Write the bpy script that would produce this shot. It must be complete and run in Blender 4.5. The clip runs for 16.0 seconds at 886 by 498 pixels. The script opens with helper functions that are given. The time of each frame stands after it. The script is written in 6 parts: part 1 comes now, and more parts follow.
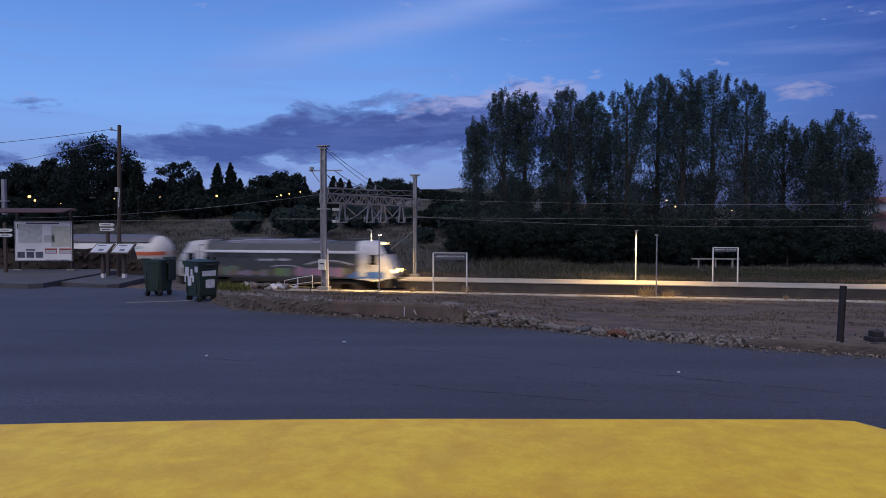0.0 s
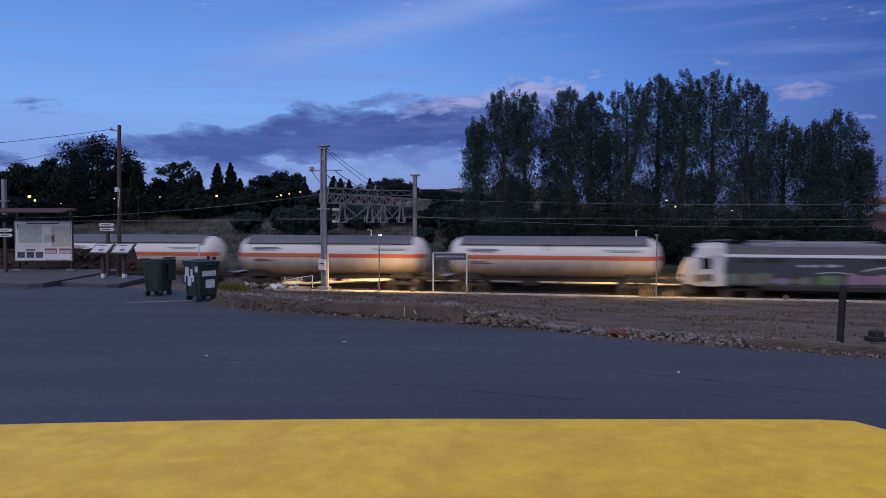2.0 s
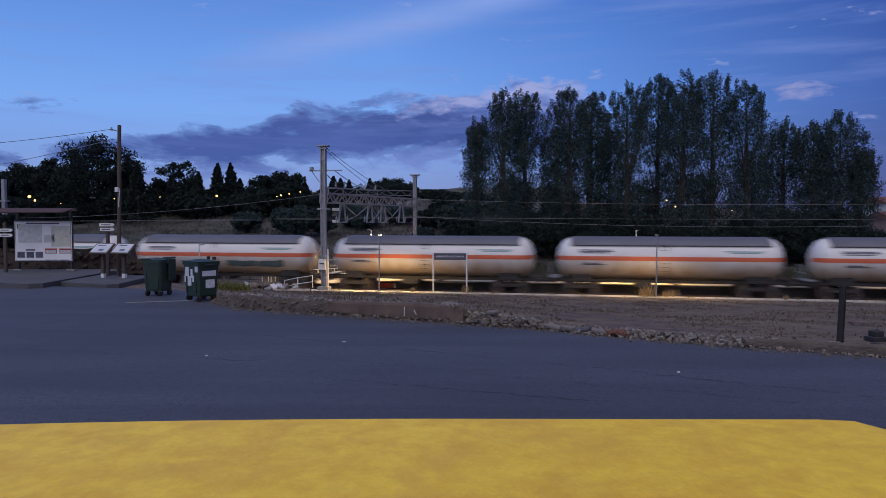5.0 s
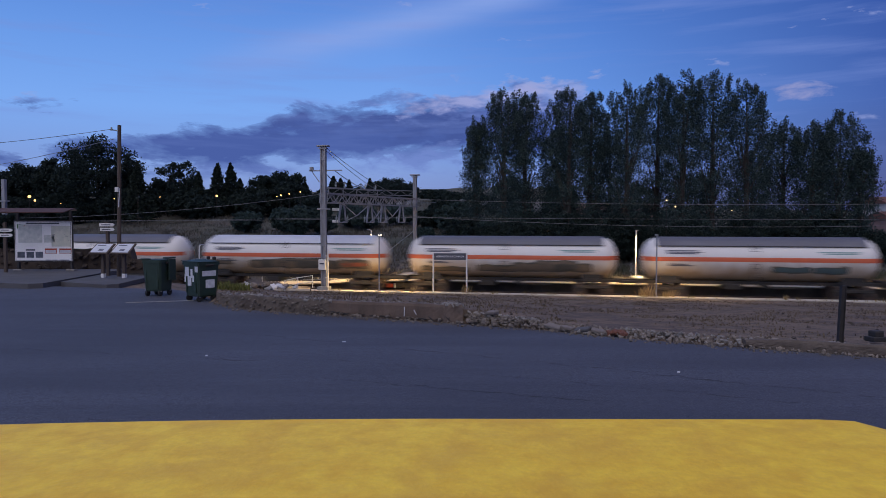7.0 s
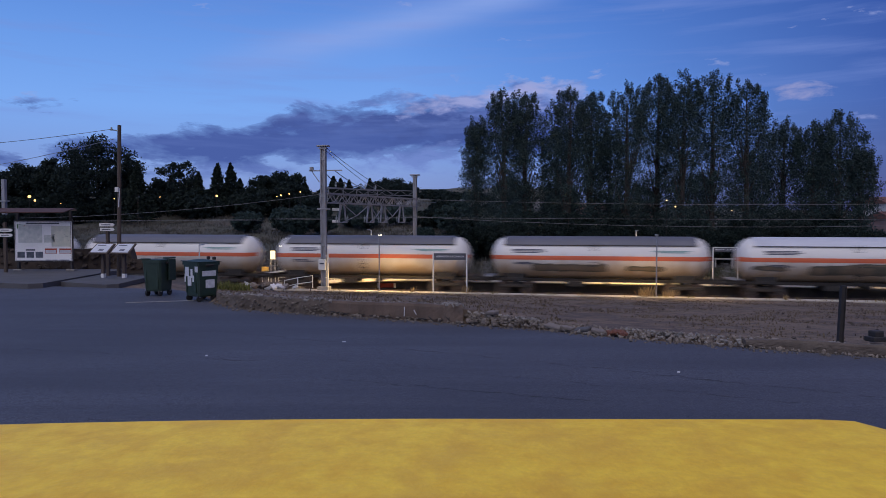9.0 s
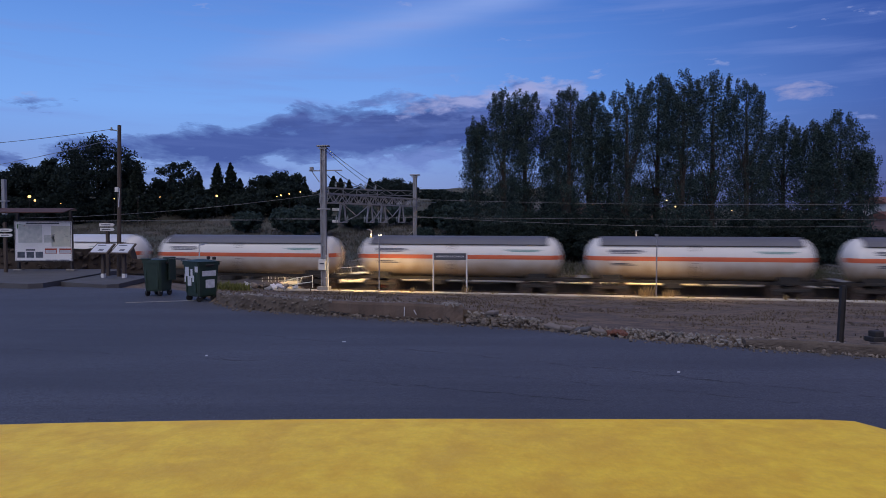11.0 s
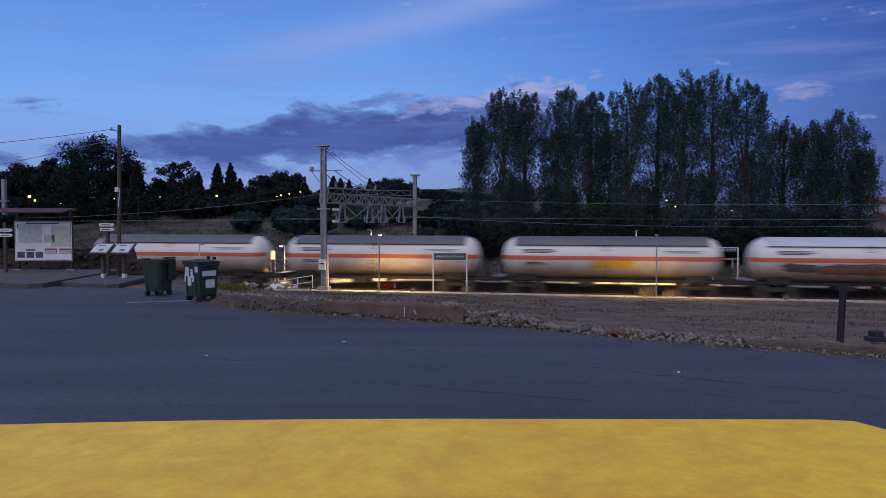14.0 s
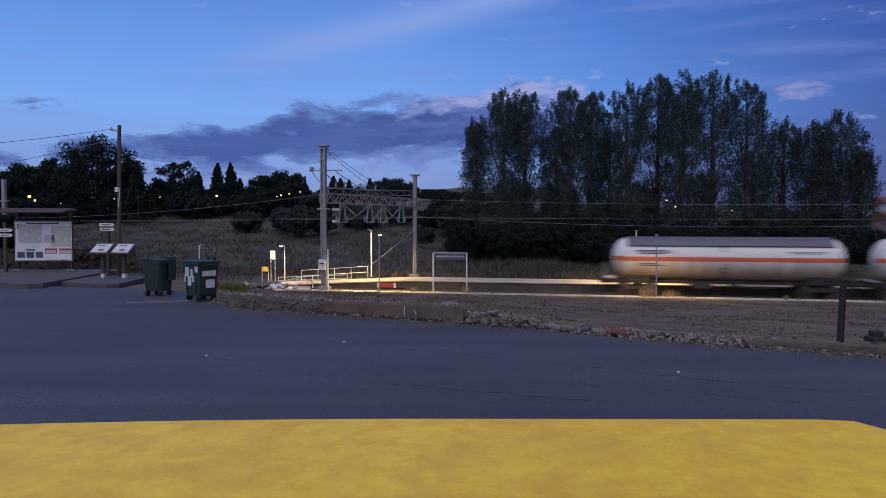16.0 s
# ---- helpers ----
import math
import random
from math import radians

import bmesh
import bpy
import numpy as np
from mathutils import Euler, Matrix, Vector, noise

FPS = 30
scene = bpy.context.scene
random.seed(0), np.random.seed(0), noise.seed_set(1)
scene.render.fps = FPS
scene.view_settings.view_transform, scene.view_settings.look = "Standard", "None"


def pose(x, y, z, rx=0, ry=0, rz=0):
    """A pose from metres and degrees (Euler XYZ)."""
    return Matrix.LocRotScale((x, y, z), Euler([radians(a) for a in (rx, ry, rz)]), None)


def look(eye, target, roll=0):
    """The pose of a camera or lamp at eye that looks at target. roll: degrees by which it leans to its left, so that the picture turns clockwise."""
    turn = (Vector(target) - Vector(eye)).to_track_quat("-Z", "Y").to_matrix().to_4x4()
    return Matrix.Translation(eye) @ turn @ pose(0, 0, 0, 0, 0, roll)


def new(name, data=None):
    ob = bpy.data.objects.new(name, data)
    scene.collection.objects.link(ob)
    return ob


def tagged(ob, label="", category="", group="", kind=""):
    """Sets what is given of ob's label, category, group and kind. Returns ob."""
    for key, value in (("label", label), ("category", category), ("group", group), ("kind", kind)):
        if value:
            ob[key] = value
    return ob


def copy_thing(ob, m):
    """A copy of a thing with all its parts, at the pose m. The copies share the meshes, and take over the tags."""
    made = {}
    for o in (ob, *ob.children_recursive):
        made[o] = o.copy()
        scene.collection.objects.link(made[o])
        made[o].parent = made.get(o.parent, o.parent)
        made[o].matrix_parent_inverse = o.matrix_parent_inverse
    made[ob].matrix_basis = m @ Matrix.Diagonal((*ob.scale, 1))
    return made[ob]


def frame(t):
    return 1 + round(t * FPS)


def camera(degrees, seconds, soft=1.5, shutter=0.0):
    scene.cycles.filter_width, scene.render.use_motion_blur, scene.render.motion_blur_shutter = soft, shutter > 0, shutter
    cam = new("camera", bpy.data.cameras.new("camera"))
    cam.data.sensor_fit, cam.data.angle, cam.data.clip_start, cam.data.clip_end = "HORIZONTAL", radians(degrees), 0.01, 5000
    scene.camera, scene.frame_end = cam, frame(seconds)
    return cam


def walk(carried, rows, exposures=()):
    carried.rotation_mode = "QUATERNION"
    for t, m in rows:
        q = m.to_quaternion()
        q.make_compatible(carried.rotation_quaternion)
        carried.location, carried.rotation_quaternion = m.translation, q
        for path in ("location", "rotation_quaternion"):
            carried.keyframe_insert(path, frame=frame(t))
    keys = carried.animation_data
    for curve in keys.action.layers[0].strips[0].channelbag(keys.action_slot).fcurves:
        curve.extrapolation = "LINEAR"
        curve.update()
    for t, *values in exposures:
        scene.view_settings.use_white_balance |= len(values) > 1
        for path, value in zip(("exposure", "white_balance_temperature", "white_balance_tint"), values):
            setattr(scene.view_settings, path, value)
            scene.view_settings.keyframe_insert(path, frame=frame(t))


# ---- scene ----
cam = camera(66.0, 16.0, 0.75, 0.85)
walk(cam, [(0.0, pose(0, 0, 2.5, 87.675, 0, 0)), (16.0, pose(0, 0, 2.5, 87.675, 0, 0))])
scene.view_settings.exposure = 0.0

# ---- plan ----
PHI = 11.22                      # the railway runs away to the north-west by this angle
TX, TY = math.cos(radians(PHI)), -math.sin(radians(PHI))
NX, NY = math.sin(radians(PHI)), math.cos(radians(PHI))
RAIL = -2.82                     # top of rail
TRAIN_N = 50.8                   # centre line of the far track
NEAR_N = 47.05                   # centre line of the near track
EDGE_NEAR, EDGE_FAR, BACK_FAR = 45.3, 52.5, 56.2
PLAT_NEAR, PLAT_FAR = -2.27, -2.2


def tp(s, n, z=0.0):
    """A place s metres along the railway and n metres across it."""
    return Vector((s * TX + n * NX, s * TY + n * NY, z))


def tpose(s, n, z=0.0, turn=0.0):
    p = tp(s, n, z)
    return pose(p.x, p.y, p.z, 0, 0, turn - PHI)


KERB_X = (-40.0, -8.3, -6.9, -5.9, -4.85, -3.0, -0.3, 2.2, 3.6, 4.9, 8.1, 30.0)
KERB_Y = (58.0, 23.4, 20.8, 19.5, 18.9, 18.1, 16.88, 15.7, 14.68, 13.95, 12.4, 3.0)


def kerb_y(x):
    """The kerb between the asphalt and the dry bank."""
    return float(np.interp(x, KERB_X, KERB_Y))


def smooth(a, b, v):
    u = min(1.0, max(0.0, (v - a) / (b - a)))
    return u * u * (3 - 2 * u)


def ground_z(x, y):
    s, n = x * TX + y * TY, x * NX + y * NY
    g = y - kerb_y(x)
    lump = noise.noise((x * 0.13, y * 0.13, 2.0))
    if n <= 44.0:
        if g <= 0:
            return -0.06
        u = g / (g + max(0.01, 44.0 - n))
        h0 = 0.37 - 0.21 * smooth(0.4, 2.2, x) - 0.32 * smooth(-6.4, -8.5, x)
        return -0.06 + (h0 + 0.06) * smooth(0.12, 0.32 + 0.25 * smooth(0.4, 2.2, x), g) + u * (PLAT_NEAR - 0.03 - h0) + 0.10 * lump * min(1, g / 3) * (1 - u)
    if n <= 45.0:
        return PLAT_NEAR - 0.03
    if n <= 57.0:
        return RAIL - 0.28
    near = RAIL - 0.28 + 0.72 * smooth(57.0, 59.5, n) + 0.12 * lump
    left = 1.0 - smooth(-22.0, 14.0, s)
    hill = (n - 63.0) * (0.035 + 0.115 * left) if n > 63 else 0.0
    top = 2.0 + 6.5 * left
    if hill > top:
        hill = top + (hill - top) * 0.22
    far = 10.0 * smooth(180, 620, n) + 6.0 * noise.noise((x * 0.004, y * 0.004, 5.0)) * smooth(150, 500, n)
    return near + hill * (0.9 + 0.2 * lump) + far


# ---- world and light ----
world = bpy.data.worlds.new("dusk_sky")
scene.world = world
world.use_nodes = True


class Net:
    """Short-hand for wiring shader nodes."""

    def __init__(self, tree):
        self.tree = tree
        tree.nodes.clear()

    def node(self, kind, props=None, **inputs):
        n = self.tree.nodes.new(kind)
        for k, v in (props or {}).items():
            if k == "operation":
                n.operation = v
            elif k == "data_type":
                n.data_type = v
            elif k == "blend_type":
                n.blend_type = v
            elif k == "vector_type":
                n.vector_type = v
            elif k == "feature":
                n.feature = v
        for k, v in inputs.items():
            key = int(k[1:]) if k[0] == "i" and k[1:].isdigit() else k.replace("_", " ")
            self.put(n.inputs[key], v)
        return n

    def put(self, socket, v):
        if isinstance(v, bpy.types.NodeSocket):
            self.tree.links.new(v, socket)
        else:
            socket.default_value = v

    def math(self, op, a, b=0.0, c=0.0):
        return self.node("ShaderNodeMath", {"operation": op}, i0=a, i1=b, i2=c).outputs[0]

    def mix(self, f, a, b, blend="MIX"):
        n = self.node("ShaderNodeMix", {"data_type": "RGBA", "blend_type": blend})
        self.put(n.inputs[0], f)
        self.put(n.inputs[6], a)
        self.put(n.inputs[7], b)
        return n.outputs[2]

    def ramp(self, f, stops, interp="LINEAR"):
        n = self.node("ShaderNodeValToRGB")
        cr = n.color_ramp
        cr.interpolation = interp
        while len(cr.elements) < len(stops):
            cr.elements.new(0.5)
        for e, (p, c) in zip(cr.elements, stops):
            e.position = p
            e.color = (c, c, c, 1) if isinstance(c, (int, float)) else (*c, 1)
        self.put(n.inputs[0], f)
        return n.outputs[0]

    def noise(self, vec, scale, detail=4.0, rough=0.55, dist=0.0):
        return self.node("ShaderNodeTexNoise", Vector=vec, Scale=scale, Detail=detail, Roughness=rough, Distortion=dist).outputs[0]


def build_sky():
    w = Net(world.node_tree)
    way = w.node("ShaderNodeTexCoord").outputs["Generated"]
    sep = w.node("ShaderNodeSeparateXYZ", Vector=way).outputs
    az = w.math("ARCTAN2", sep[0], sep[1])
    el = w.math("ARCSINE", sep[2])
    sky = w.node("ShaderNodeTexSky")
    sky.sky_type, sky.sun_disc, sky.altitude = "NISHITA", False, 1100.0
    sky.sun_elevation, sky.sun_rotation = radians(2.0), radians(200.0)
    # blue hour gradient by height over the horizon
    blue = w.ramp(w.math("MULTIPLY_ADD", el, 1.0 / 0.9, 0.0), [
        (0.0, (0.115, 0.175, 0.42)), (0.08, (0.125, 0.225, 0.56)), (0.17, (0.120, 0.275, 0.70)),
        (0.26, (0.088, 0.225, 0.64)), (0.37, (0.052, 0.155, 0.53)), (1.0, (0.030, 0.090, 0.36))])
    side = w.ramp(w.math("MULTIPLY_ADD", az, 0.7, 0.5), [(0.1, (1.45, 1.36, 1.24)), (0.45, (1.42, 1.34, 1.24)), (0.65, (0.86, 0.95, 1.04)), (0.9, (0.23, 0.34, 0.60))])
    blue = w.mix(1.0, blue, side, "MULTIPLY")
    blue = w.mix(0.02, blue, sky.outputs[0])
    # cloud bank low over the hills
    flat = w.node("ShaderNodeCombineXYZ", X=az, Y=w.math("MULTIPLY", el, 2.6), Z=0.0).outputs[0]
    puff = w.noise(flat, 8.5, 7.0, 0.58, 0.4)
    fine = w.noise(flat, 26.0, 5.0, 0.6, 0.2)
    mid = w.math("MULTIPLY_ADD", az, 0.095, 0.136)
    wide = w.math("MAXIMUM", w.math("MULTIPLY_ADD", az, 0.055, 0.046), 0.018)
    off = w.math("DIVIDE", w.math("SUBTRACT", el, mid), wide)
    bell = w.math("POWER", 2.718, w.math("MULTIPLY", w.math("MULTIPLY", off, off), -1.0))
    win = w.math("MULTIPLY", w.ramp(w.math("ADD", az, 0.5), [(0.0, 0.45), (0.10, 0.85), (0.25, 1.0), (0.64, 1.0), (0.76, 0.0)]), 1.0)
    body = w.math("MULTIPLY", bell, win)
    cover = w.math("ADD", w.math("MULTIPLY_ADD", puff, 2.9, -1.45), w.math("MULTIPLY_ADD", fine, 0.9, -0.45))
    bank = w.ramp(w.math("ADD", cover, w.math("MULTIPLY_ADD", body, 1.25, -0.42)), [(0.0, 0.0), (0.18, 0.6), (0.55, 1.0)])
    # lighter, pinkish upper rims; blue-grey bellies
    lift = w.math("ADD", w.math("ADD", w.math("MULTIPLY", az, 1.9), w.math("MULTIPLY_ADD", off, 0.40, 0.34)), w.math("ADD", w.math("MULTIPLY_ADD", fine, 1.1, -0.55), w.math("MULTIPLY_ADD", puff, -1.1, 0.55)))
    tone = w.ramp(lift, [(0.0, (0.068, 0.116, 0.37)), (0.38, (0.058, 0.096, 0.315)), (0.66, (0.115, 0.175, 0.47)), (0.95, (0.31, 0.37, 0.69))])
    col = w.mix(bank, blue, tone)
    # long cirrus streak and thin veils
    line = w.math("DIVIDE", w.math("SUBTRACT", el, w.math("MULTIPLY_ADD", az, 0.245, 0.292)), 0.022)
    streak = w.math("POWER", 2.718, w.math("MULTIPLY", w.math("MULTIPLY", line, line), -1.0))
    drift = w.node("ShaderNodeMapping", {"vector_type": "POINT"}, Vector=flat)
    drift.inputs["Rotation"].default_value = (0, 0, -0.5)
    drift.inputs["Scale"].default_value = (1.0, 4.5, 1.0)
    veil = w.noise(drift.outputs[0], 3.4, 6.0, 0.55, 0.2)
    thin = w.math("MULTIPLY", streak, w.ramp(w.math("ADD", az, 0.5), [(0.14, 0.0), (0.30, 0.85), (0.66, 1.0), (0.85, 0.0)]))
    thin = w.math("MULTIPLY", thin, w.math("MULTIPLY_ADD", veil, 1.2, 0.25))
    col = w.mix(thin, col, (0.245, 0.37, 0.78, 1))
    wisps = w.math("MULTIPLY", w.ramp(veil, [(0.5, 0.0), (0.75, 0.5)]), w.ramp(el, [(0.05, 0.0), (0.15, 1.0)]))
    col = w.mix(wisps, col, (0.19, 0.28, 0.66, 1))
    # bright heads on the bank, and a paler layer beneath it
    for a0, e0, ra, re, tilt, c, top in ((0.045, 0.176, 0.15, 0.017, 0.16, (0.33, 0.37, 0.68, 1), 0.85), (-0.045, 0.088, 0.13, 0.026, 0.12, (0.175, 0.26, 0.62, 1), 0.8),
                                         (-0.30, 0.070, 0.16, 0.014, 0.05, (0.13, 0.20, 0.52, 1), 0.6)):
        da = w.math("SUBTRACT", az, a0)
        de = w.math("DIVIDE", w.math("SUBTRACT", w.math("SUBTRACT", el, e0), w.math("MULTIPLY", da, tilt)), re)
        dz = w.math("DIVIDE", da, ra)
        head = w.math("SUBTRACT", 1.0, w.math("ADD", w.math("MULTIPLY", dz, dz), w.math("MULTIPLY", de, de)))
        head = w.math("ADD", head, w.math("ADD", w.math("MULTIPLY_ADD", fine, 3.4, -2.0), w.math("MULTIPLY_ADD", puff, 2.0, -1.0)))
        col = w.mix(w.ramp(head, [(0.0, 0.0), (0.9, top)]), col, c)
    # small fair-weather cloud to the east
    dx = w.math("DIVIDE", w.math("SUBTRACT", az, 0.482), 0.042)
    dy = w.math("DIVIDE", w.math("SUBTRACT", el, 0.168), 0.015)
    blob = w.math("SUBTRACT", 1.0, w.math("ADD", w.math("MULTIPLY", dx, dx), w.math("MULTIPLY", dy, dy)))
    small = w.ramp(w.math("ADD", blob, w.math("MULTIPLY_ADD", fine, 3.0, -1.8)), [(0.0, 0.0), (0.7, 0.95)])
    col = w.mix(small, col, (0.25, 0.29, 0.58, 1))
    lit = w.node("ShaderNodeVectorMath", {"operation": "SCALE"}, i0=col)
    lit.inputs[3].default_value = 10.0
    bg = w.node("ShaderNodeBackground", Color=lit.outputs[0], Strength=0.1)
    out = w.node("ShaderNodeOutputWorld")
    w.tree.links.new(bg.outputs[0], out.inputs[0])


build_sky()
# the afterglow in the west, behind the camera
glow = new("sun", bpy.data.lights.new("sun", "SUN"))
glow.data.energy, glow.data.angle, glow.data.color = 1.85, radians(90), (1.0, 0.91, 0.85)
glow.matrix_basis = look((0, 0, 40), (5, 25, 0))


# ---- materials ----
def surface(name, c1, c2=None, rough=0.7, scale=3.0, fine=40.0, bump=0.15, metal=0.0, stain=None, amount=0.5, stretch=(1, 1, 1), vary=0.0, depth=0.02):
    """A matt or glossy surface with grain and stains at two scales."""
    m = bpy.data.materials.new(name)
    m.use_nodes = True
    w = Net(m.node_tree)
    c2 = c2 or tuple(v * 0.7 for v in c1)
    co = w.node("ShaderNodeMapping", Vector=w.node("ShaderNodeTexCoord").outputs["Object"])
    co.inputs["Scale"].default_value = stretch
    co = co.outputs[0]
    big = w.noise(co, scale, 5.0, 0.6)
    small = w.noise(co, fine, 4.0, 0.6)
    col = w.mix(w.ramp(big, [(0.3, 0.0), (0.7, 1.0)]), (*c1, 1), (*c2, 1))
    col = w.mix(w.math("MULTIPLY", small, 0.35), col, w.mix(1.0, col, (0.45, 0.45, 0.45, 1), "MULTIPLY"))
    if stain:
        blot = w.noise(co, scale * 0.37, 6.0, 0.65, 0.4)
        col = w.mix(w.math("MULTIPLY", w.ramp(blot, [(0.48, 0.0), (0.66, 1.0)]), amount), col, (*stain, 1))
    if vary:
        rnd = w.node("ShaderNodeObjectInfo").outputs["Random"]
        col = w.mix(w.math("MULTIPLY", rnd, vary), col, w.mix(1.0, col, (0.3, 0.3, 0.3, 1), "MULTIPLY"))
    bs = w.node("ShaderNodeBsdfPrincipled", Metallic=metal)
    w.put(bs.inputs["Base Color"], col)
    w.put(bs.inputs["Roughness"], w.math("MULTIPLY_ADD", big, 0.2, max(0.02, rough - 0.1)))
    if bump:
        b = w.node("ShaderNodeBump", Strength=bump, Distance=depth, Height=w.math("ADD", small, w.math("MULTIPLY", big, 0.6)))
        w.put(bs.inputs["Normal"], b.outputs[0])
    out = w.node("ShaderNodeOutputMaterial")
    w.tree.links.new(bs.outputs[0], out.inputs[0])
    return m


def shining(name, colour, strength):
    m = bpy.data.materials.new(name)
    m.use_nodes = True
    w = Net(m.node_tree)
    e = w.node("ShaderNodeEmission", Color=(*colour, 1), Strength=strength)
    out = w.node("ShaderNodeOutputMaterial")
    w.tree.links.new(e.outputs[0], out.inputs[0])
    return m


def leafy(name, c1, c2, sheen=0.12, thin=0.15):
    m = bpy.data.materials.new(name)
    m.use_nodes = True
    w = Net(m.node_tree)
    rnd = w.node("ShaderNodeNewGeometry").outputs["Random Per Island"]
    big = w.noise(w.node("ShaderNodeTexCoord").outputs["Object"], 0.6, 3.0)
    col = w.mix(rnd, (*c1, 1), (*c2, 1))
    col = w.mix(w.math("MULTIPLY", big, 0.5), col, w.mix(1.0, col, (0.4, 0.45, 0.4, 1), "MULTIPLY"))
    bs = w.node("ShaderNodeBsdfPrincipled", Roughness=0.6)
    w.put(bs.inputs["Specular IOR Level"], sheen)
    w.put(bs.inputs["Base Color"], col)
    tr = w.node("ShaderNodeBsdfTranslucent")
    w.put(tr.inputs["Color"], col)
    mx = w.node("ShaderNodeMixShader", i0=thin)
    w.put(mx.inputs[1], bs.outputs[0])
    w.put(mx.inputs[2], tr.outputs[0])
    out = w.node("ShaderNodeOutputMaterial")
    w.tree.links.new(mx.outputs[0], out.inputs[0])
    return m

def asphalt_material():
    """Old asphalt: mottled patches, coarse grit, worn lanes and long wandering cracks."""
    m = bpy.data.materials.new("asphalt")
    m.use_nodes = True
    w = Net(m.node_tree)
    co = w.node("ShaderNodeTexCoord").outputs["Object"]
    sep = w.node("ShaderNodeSeparateXYZ", Vector=co).outputs
    big, mid, grit = w.noise(co, 0.16, 5.0, 0.6), w.noise(co, 1.3, 6.0, 0.7, 0.3), w.noise(co, 34.0, 3.0, 0.8)
    coarse = w.noise(co, 9.0, 5.0, 0.75)
    col = w.mix(w.ramp(big, [(0.38, 0.0), (0.62, 1.0)]), (0.053, 0.057, 0.084, 1), (0.032, 0.035, 0.056, 1))
    col = w.mix(w.math("MULTIPLY", w.ramp(mid, [(0.42, 0.0), (0.66, 1.0)]), 0.5), col, (0.053, 0.056, 0.076, 1))
    col = w.mix(w.ramp(coarse, [(0.48, 0.0), (0.64, 0.8)]), col, (0.017, 0.018, 0.027, 1))
    col = w.mix(w.ramp(grit, [(0.50, 0.0), (0.68, 0.9)]), col, (0.150, 0.150, 0.165, 1))
    # long lanes of wear that run with the kerb
    lane = w.node("ShaderNodeMapping", Vector=co)
    lane.inputs["Rotation"].default_value = (0, 0, 0.40)
    lane.inputs["Scale"].default_value = (0.09, 1.0, 1.0)
    worn = w.noise(lane.outputs[0], 0.9, 5.0, 0.6, 0.2)
    col = w.mix(w.ramp(worn, [(0.40, 0.0), (0.62, 0.55)]), col, (0.030, 0.031, 0.044, 1))
    # cracks: each runs along x with its own start, slope, stretch and width
    wob = w.noise(co, 1.1, 7.0, 0.72, 0.4)
    gap = w.noise(co, 2.4, 3.0, 0.6)
    crack = 0.0
    for x0, x1, y0, slope, wide in ((-1.9, 2.4, 10.75, -0.33, 0.034), (-1.2, 7.5, 13.55, -0.53, 0.036), (-2.2, 2.2, 12.35, -0.44, 0.026), (2.2, 5.0, 10.40, -0.42, 0.024), (-5.4, -2.2, 15.6, -0.50, 0.028), (-9.0, -3.0, 13.4, -0.22, 0.016), (-4.5, 0.5, 8.6, -0.30, 0.016)):
        y = w.math("MULTIPLY_ADD", w.math("SUBTRACT", sep[0], x0), slope, y0)
        off = w.math("ABSOLUTE", w.math("SUBTRACT", w.math("SUBTRACT", sep[1], y), w.math("MULTIPLY_ADD", wob, 0.8, -0.40)))
        line = w.math("MULTIPLY", w.ramp(w.math("DIVIDE", off, wide), [(0.0, 1.0), (0.35, 0.8), (1.0, 0.0)]), w.math("MULTIPLY", w.math("GREATER_THAN", sep[0], x0), w.math("LESS_THAN", sep[0], x1)))
        crack = w.math("MAXIMUM", crack, line)
    crack = w.math("MULTIPLY", crack, w.ramp(gap, [(0.40, 0.0), (0.56, 1.0)]))
    col = w.mix(w.math("MULTIPLY", crack, 0.85), col, (0.010, 0.010, 0.012, 1))
    bs = w.node("ShaderNodeBsdfPrincipled", Roughness=0.76)
    w.put(bs.inputs["Base Color"], col)
    h = w.math("SUBTRACT", w.math("ADD", grit, w.math("ADD", coarse, w.math("MULTIPLY", mid, 0.8))), w.math("MULTIPLY", crack, 2.5))
    b = w.node("ShaderNodeBump", Strength=0.6, Distance=0.012, Height=h)
    w.put(bs.inputs["Normal"], b.outputs[0])
    out = w.node("ShaderNodeOutputMaterial")
    w.tree.links.new(bs.outputs[0], out.inputs[0])
    return m


M_ASPHALT = asphalt_material()
M_YELLOW = surface("yellow_paint", (1.0, 0.67, 0.036), (0.84, 0.48, 0.024), 0.6, 26.0, 140, 0.35, stain=(0.66, 0.36, 0.026), amount=0.6, depth=0.003)
M_CONCRETE = surface("concrete", (0.34, 0.32, 0.29), (0.24, 0.225, 0.205), 0.9, 1.2, 25, 0.4, stain=(0.15, 0.14, 0.13), amount=0.5)
M_PAVING = surface("paving", (0.092, 0.089, 0.094), (0.068, 0.065, 0.069), 0.9, 0.8, 30, 0.35, stain=(0.060, 0.057, 0.058), amount=0.5)
M_STONE = surface("rubble_stone", (0.29, 0.245, 0.205), (0.15, 0.12, 0.10), 0.95, 2.0, 22, 0.8, vary=0.6, depth=0.03)
M_MORTAR = surface("old_mortar", (0.145, 0.115, 0.092), (0.085, 0.066, 0.053), 0.95, 2.2, 18, 0.8, stain=(0.065, 0.050, 0.042), amount=0.6, depth=0.03)
M_BRICKRED = surface("brick_rubble", (0.19, 0.070, 0.042), (0.12, 0.05, 0.035), 0.9, 4, 30, 0.6)
M_STEEL = surface("galvanised_steel", (0.33, 0.33, 0.345), (0.25, 0.25, 0.262), 0.5, 1.5, 20, 0.1, metal=0.35)
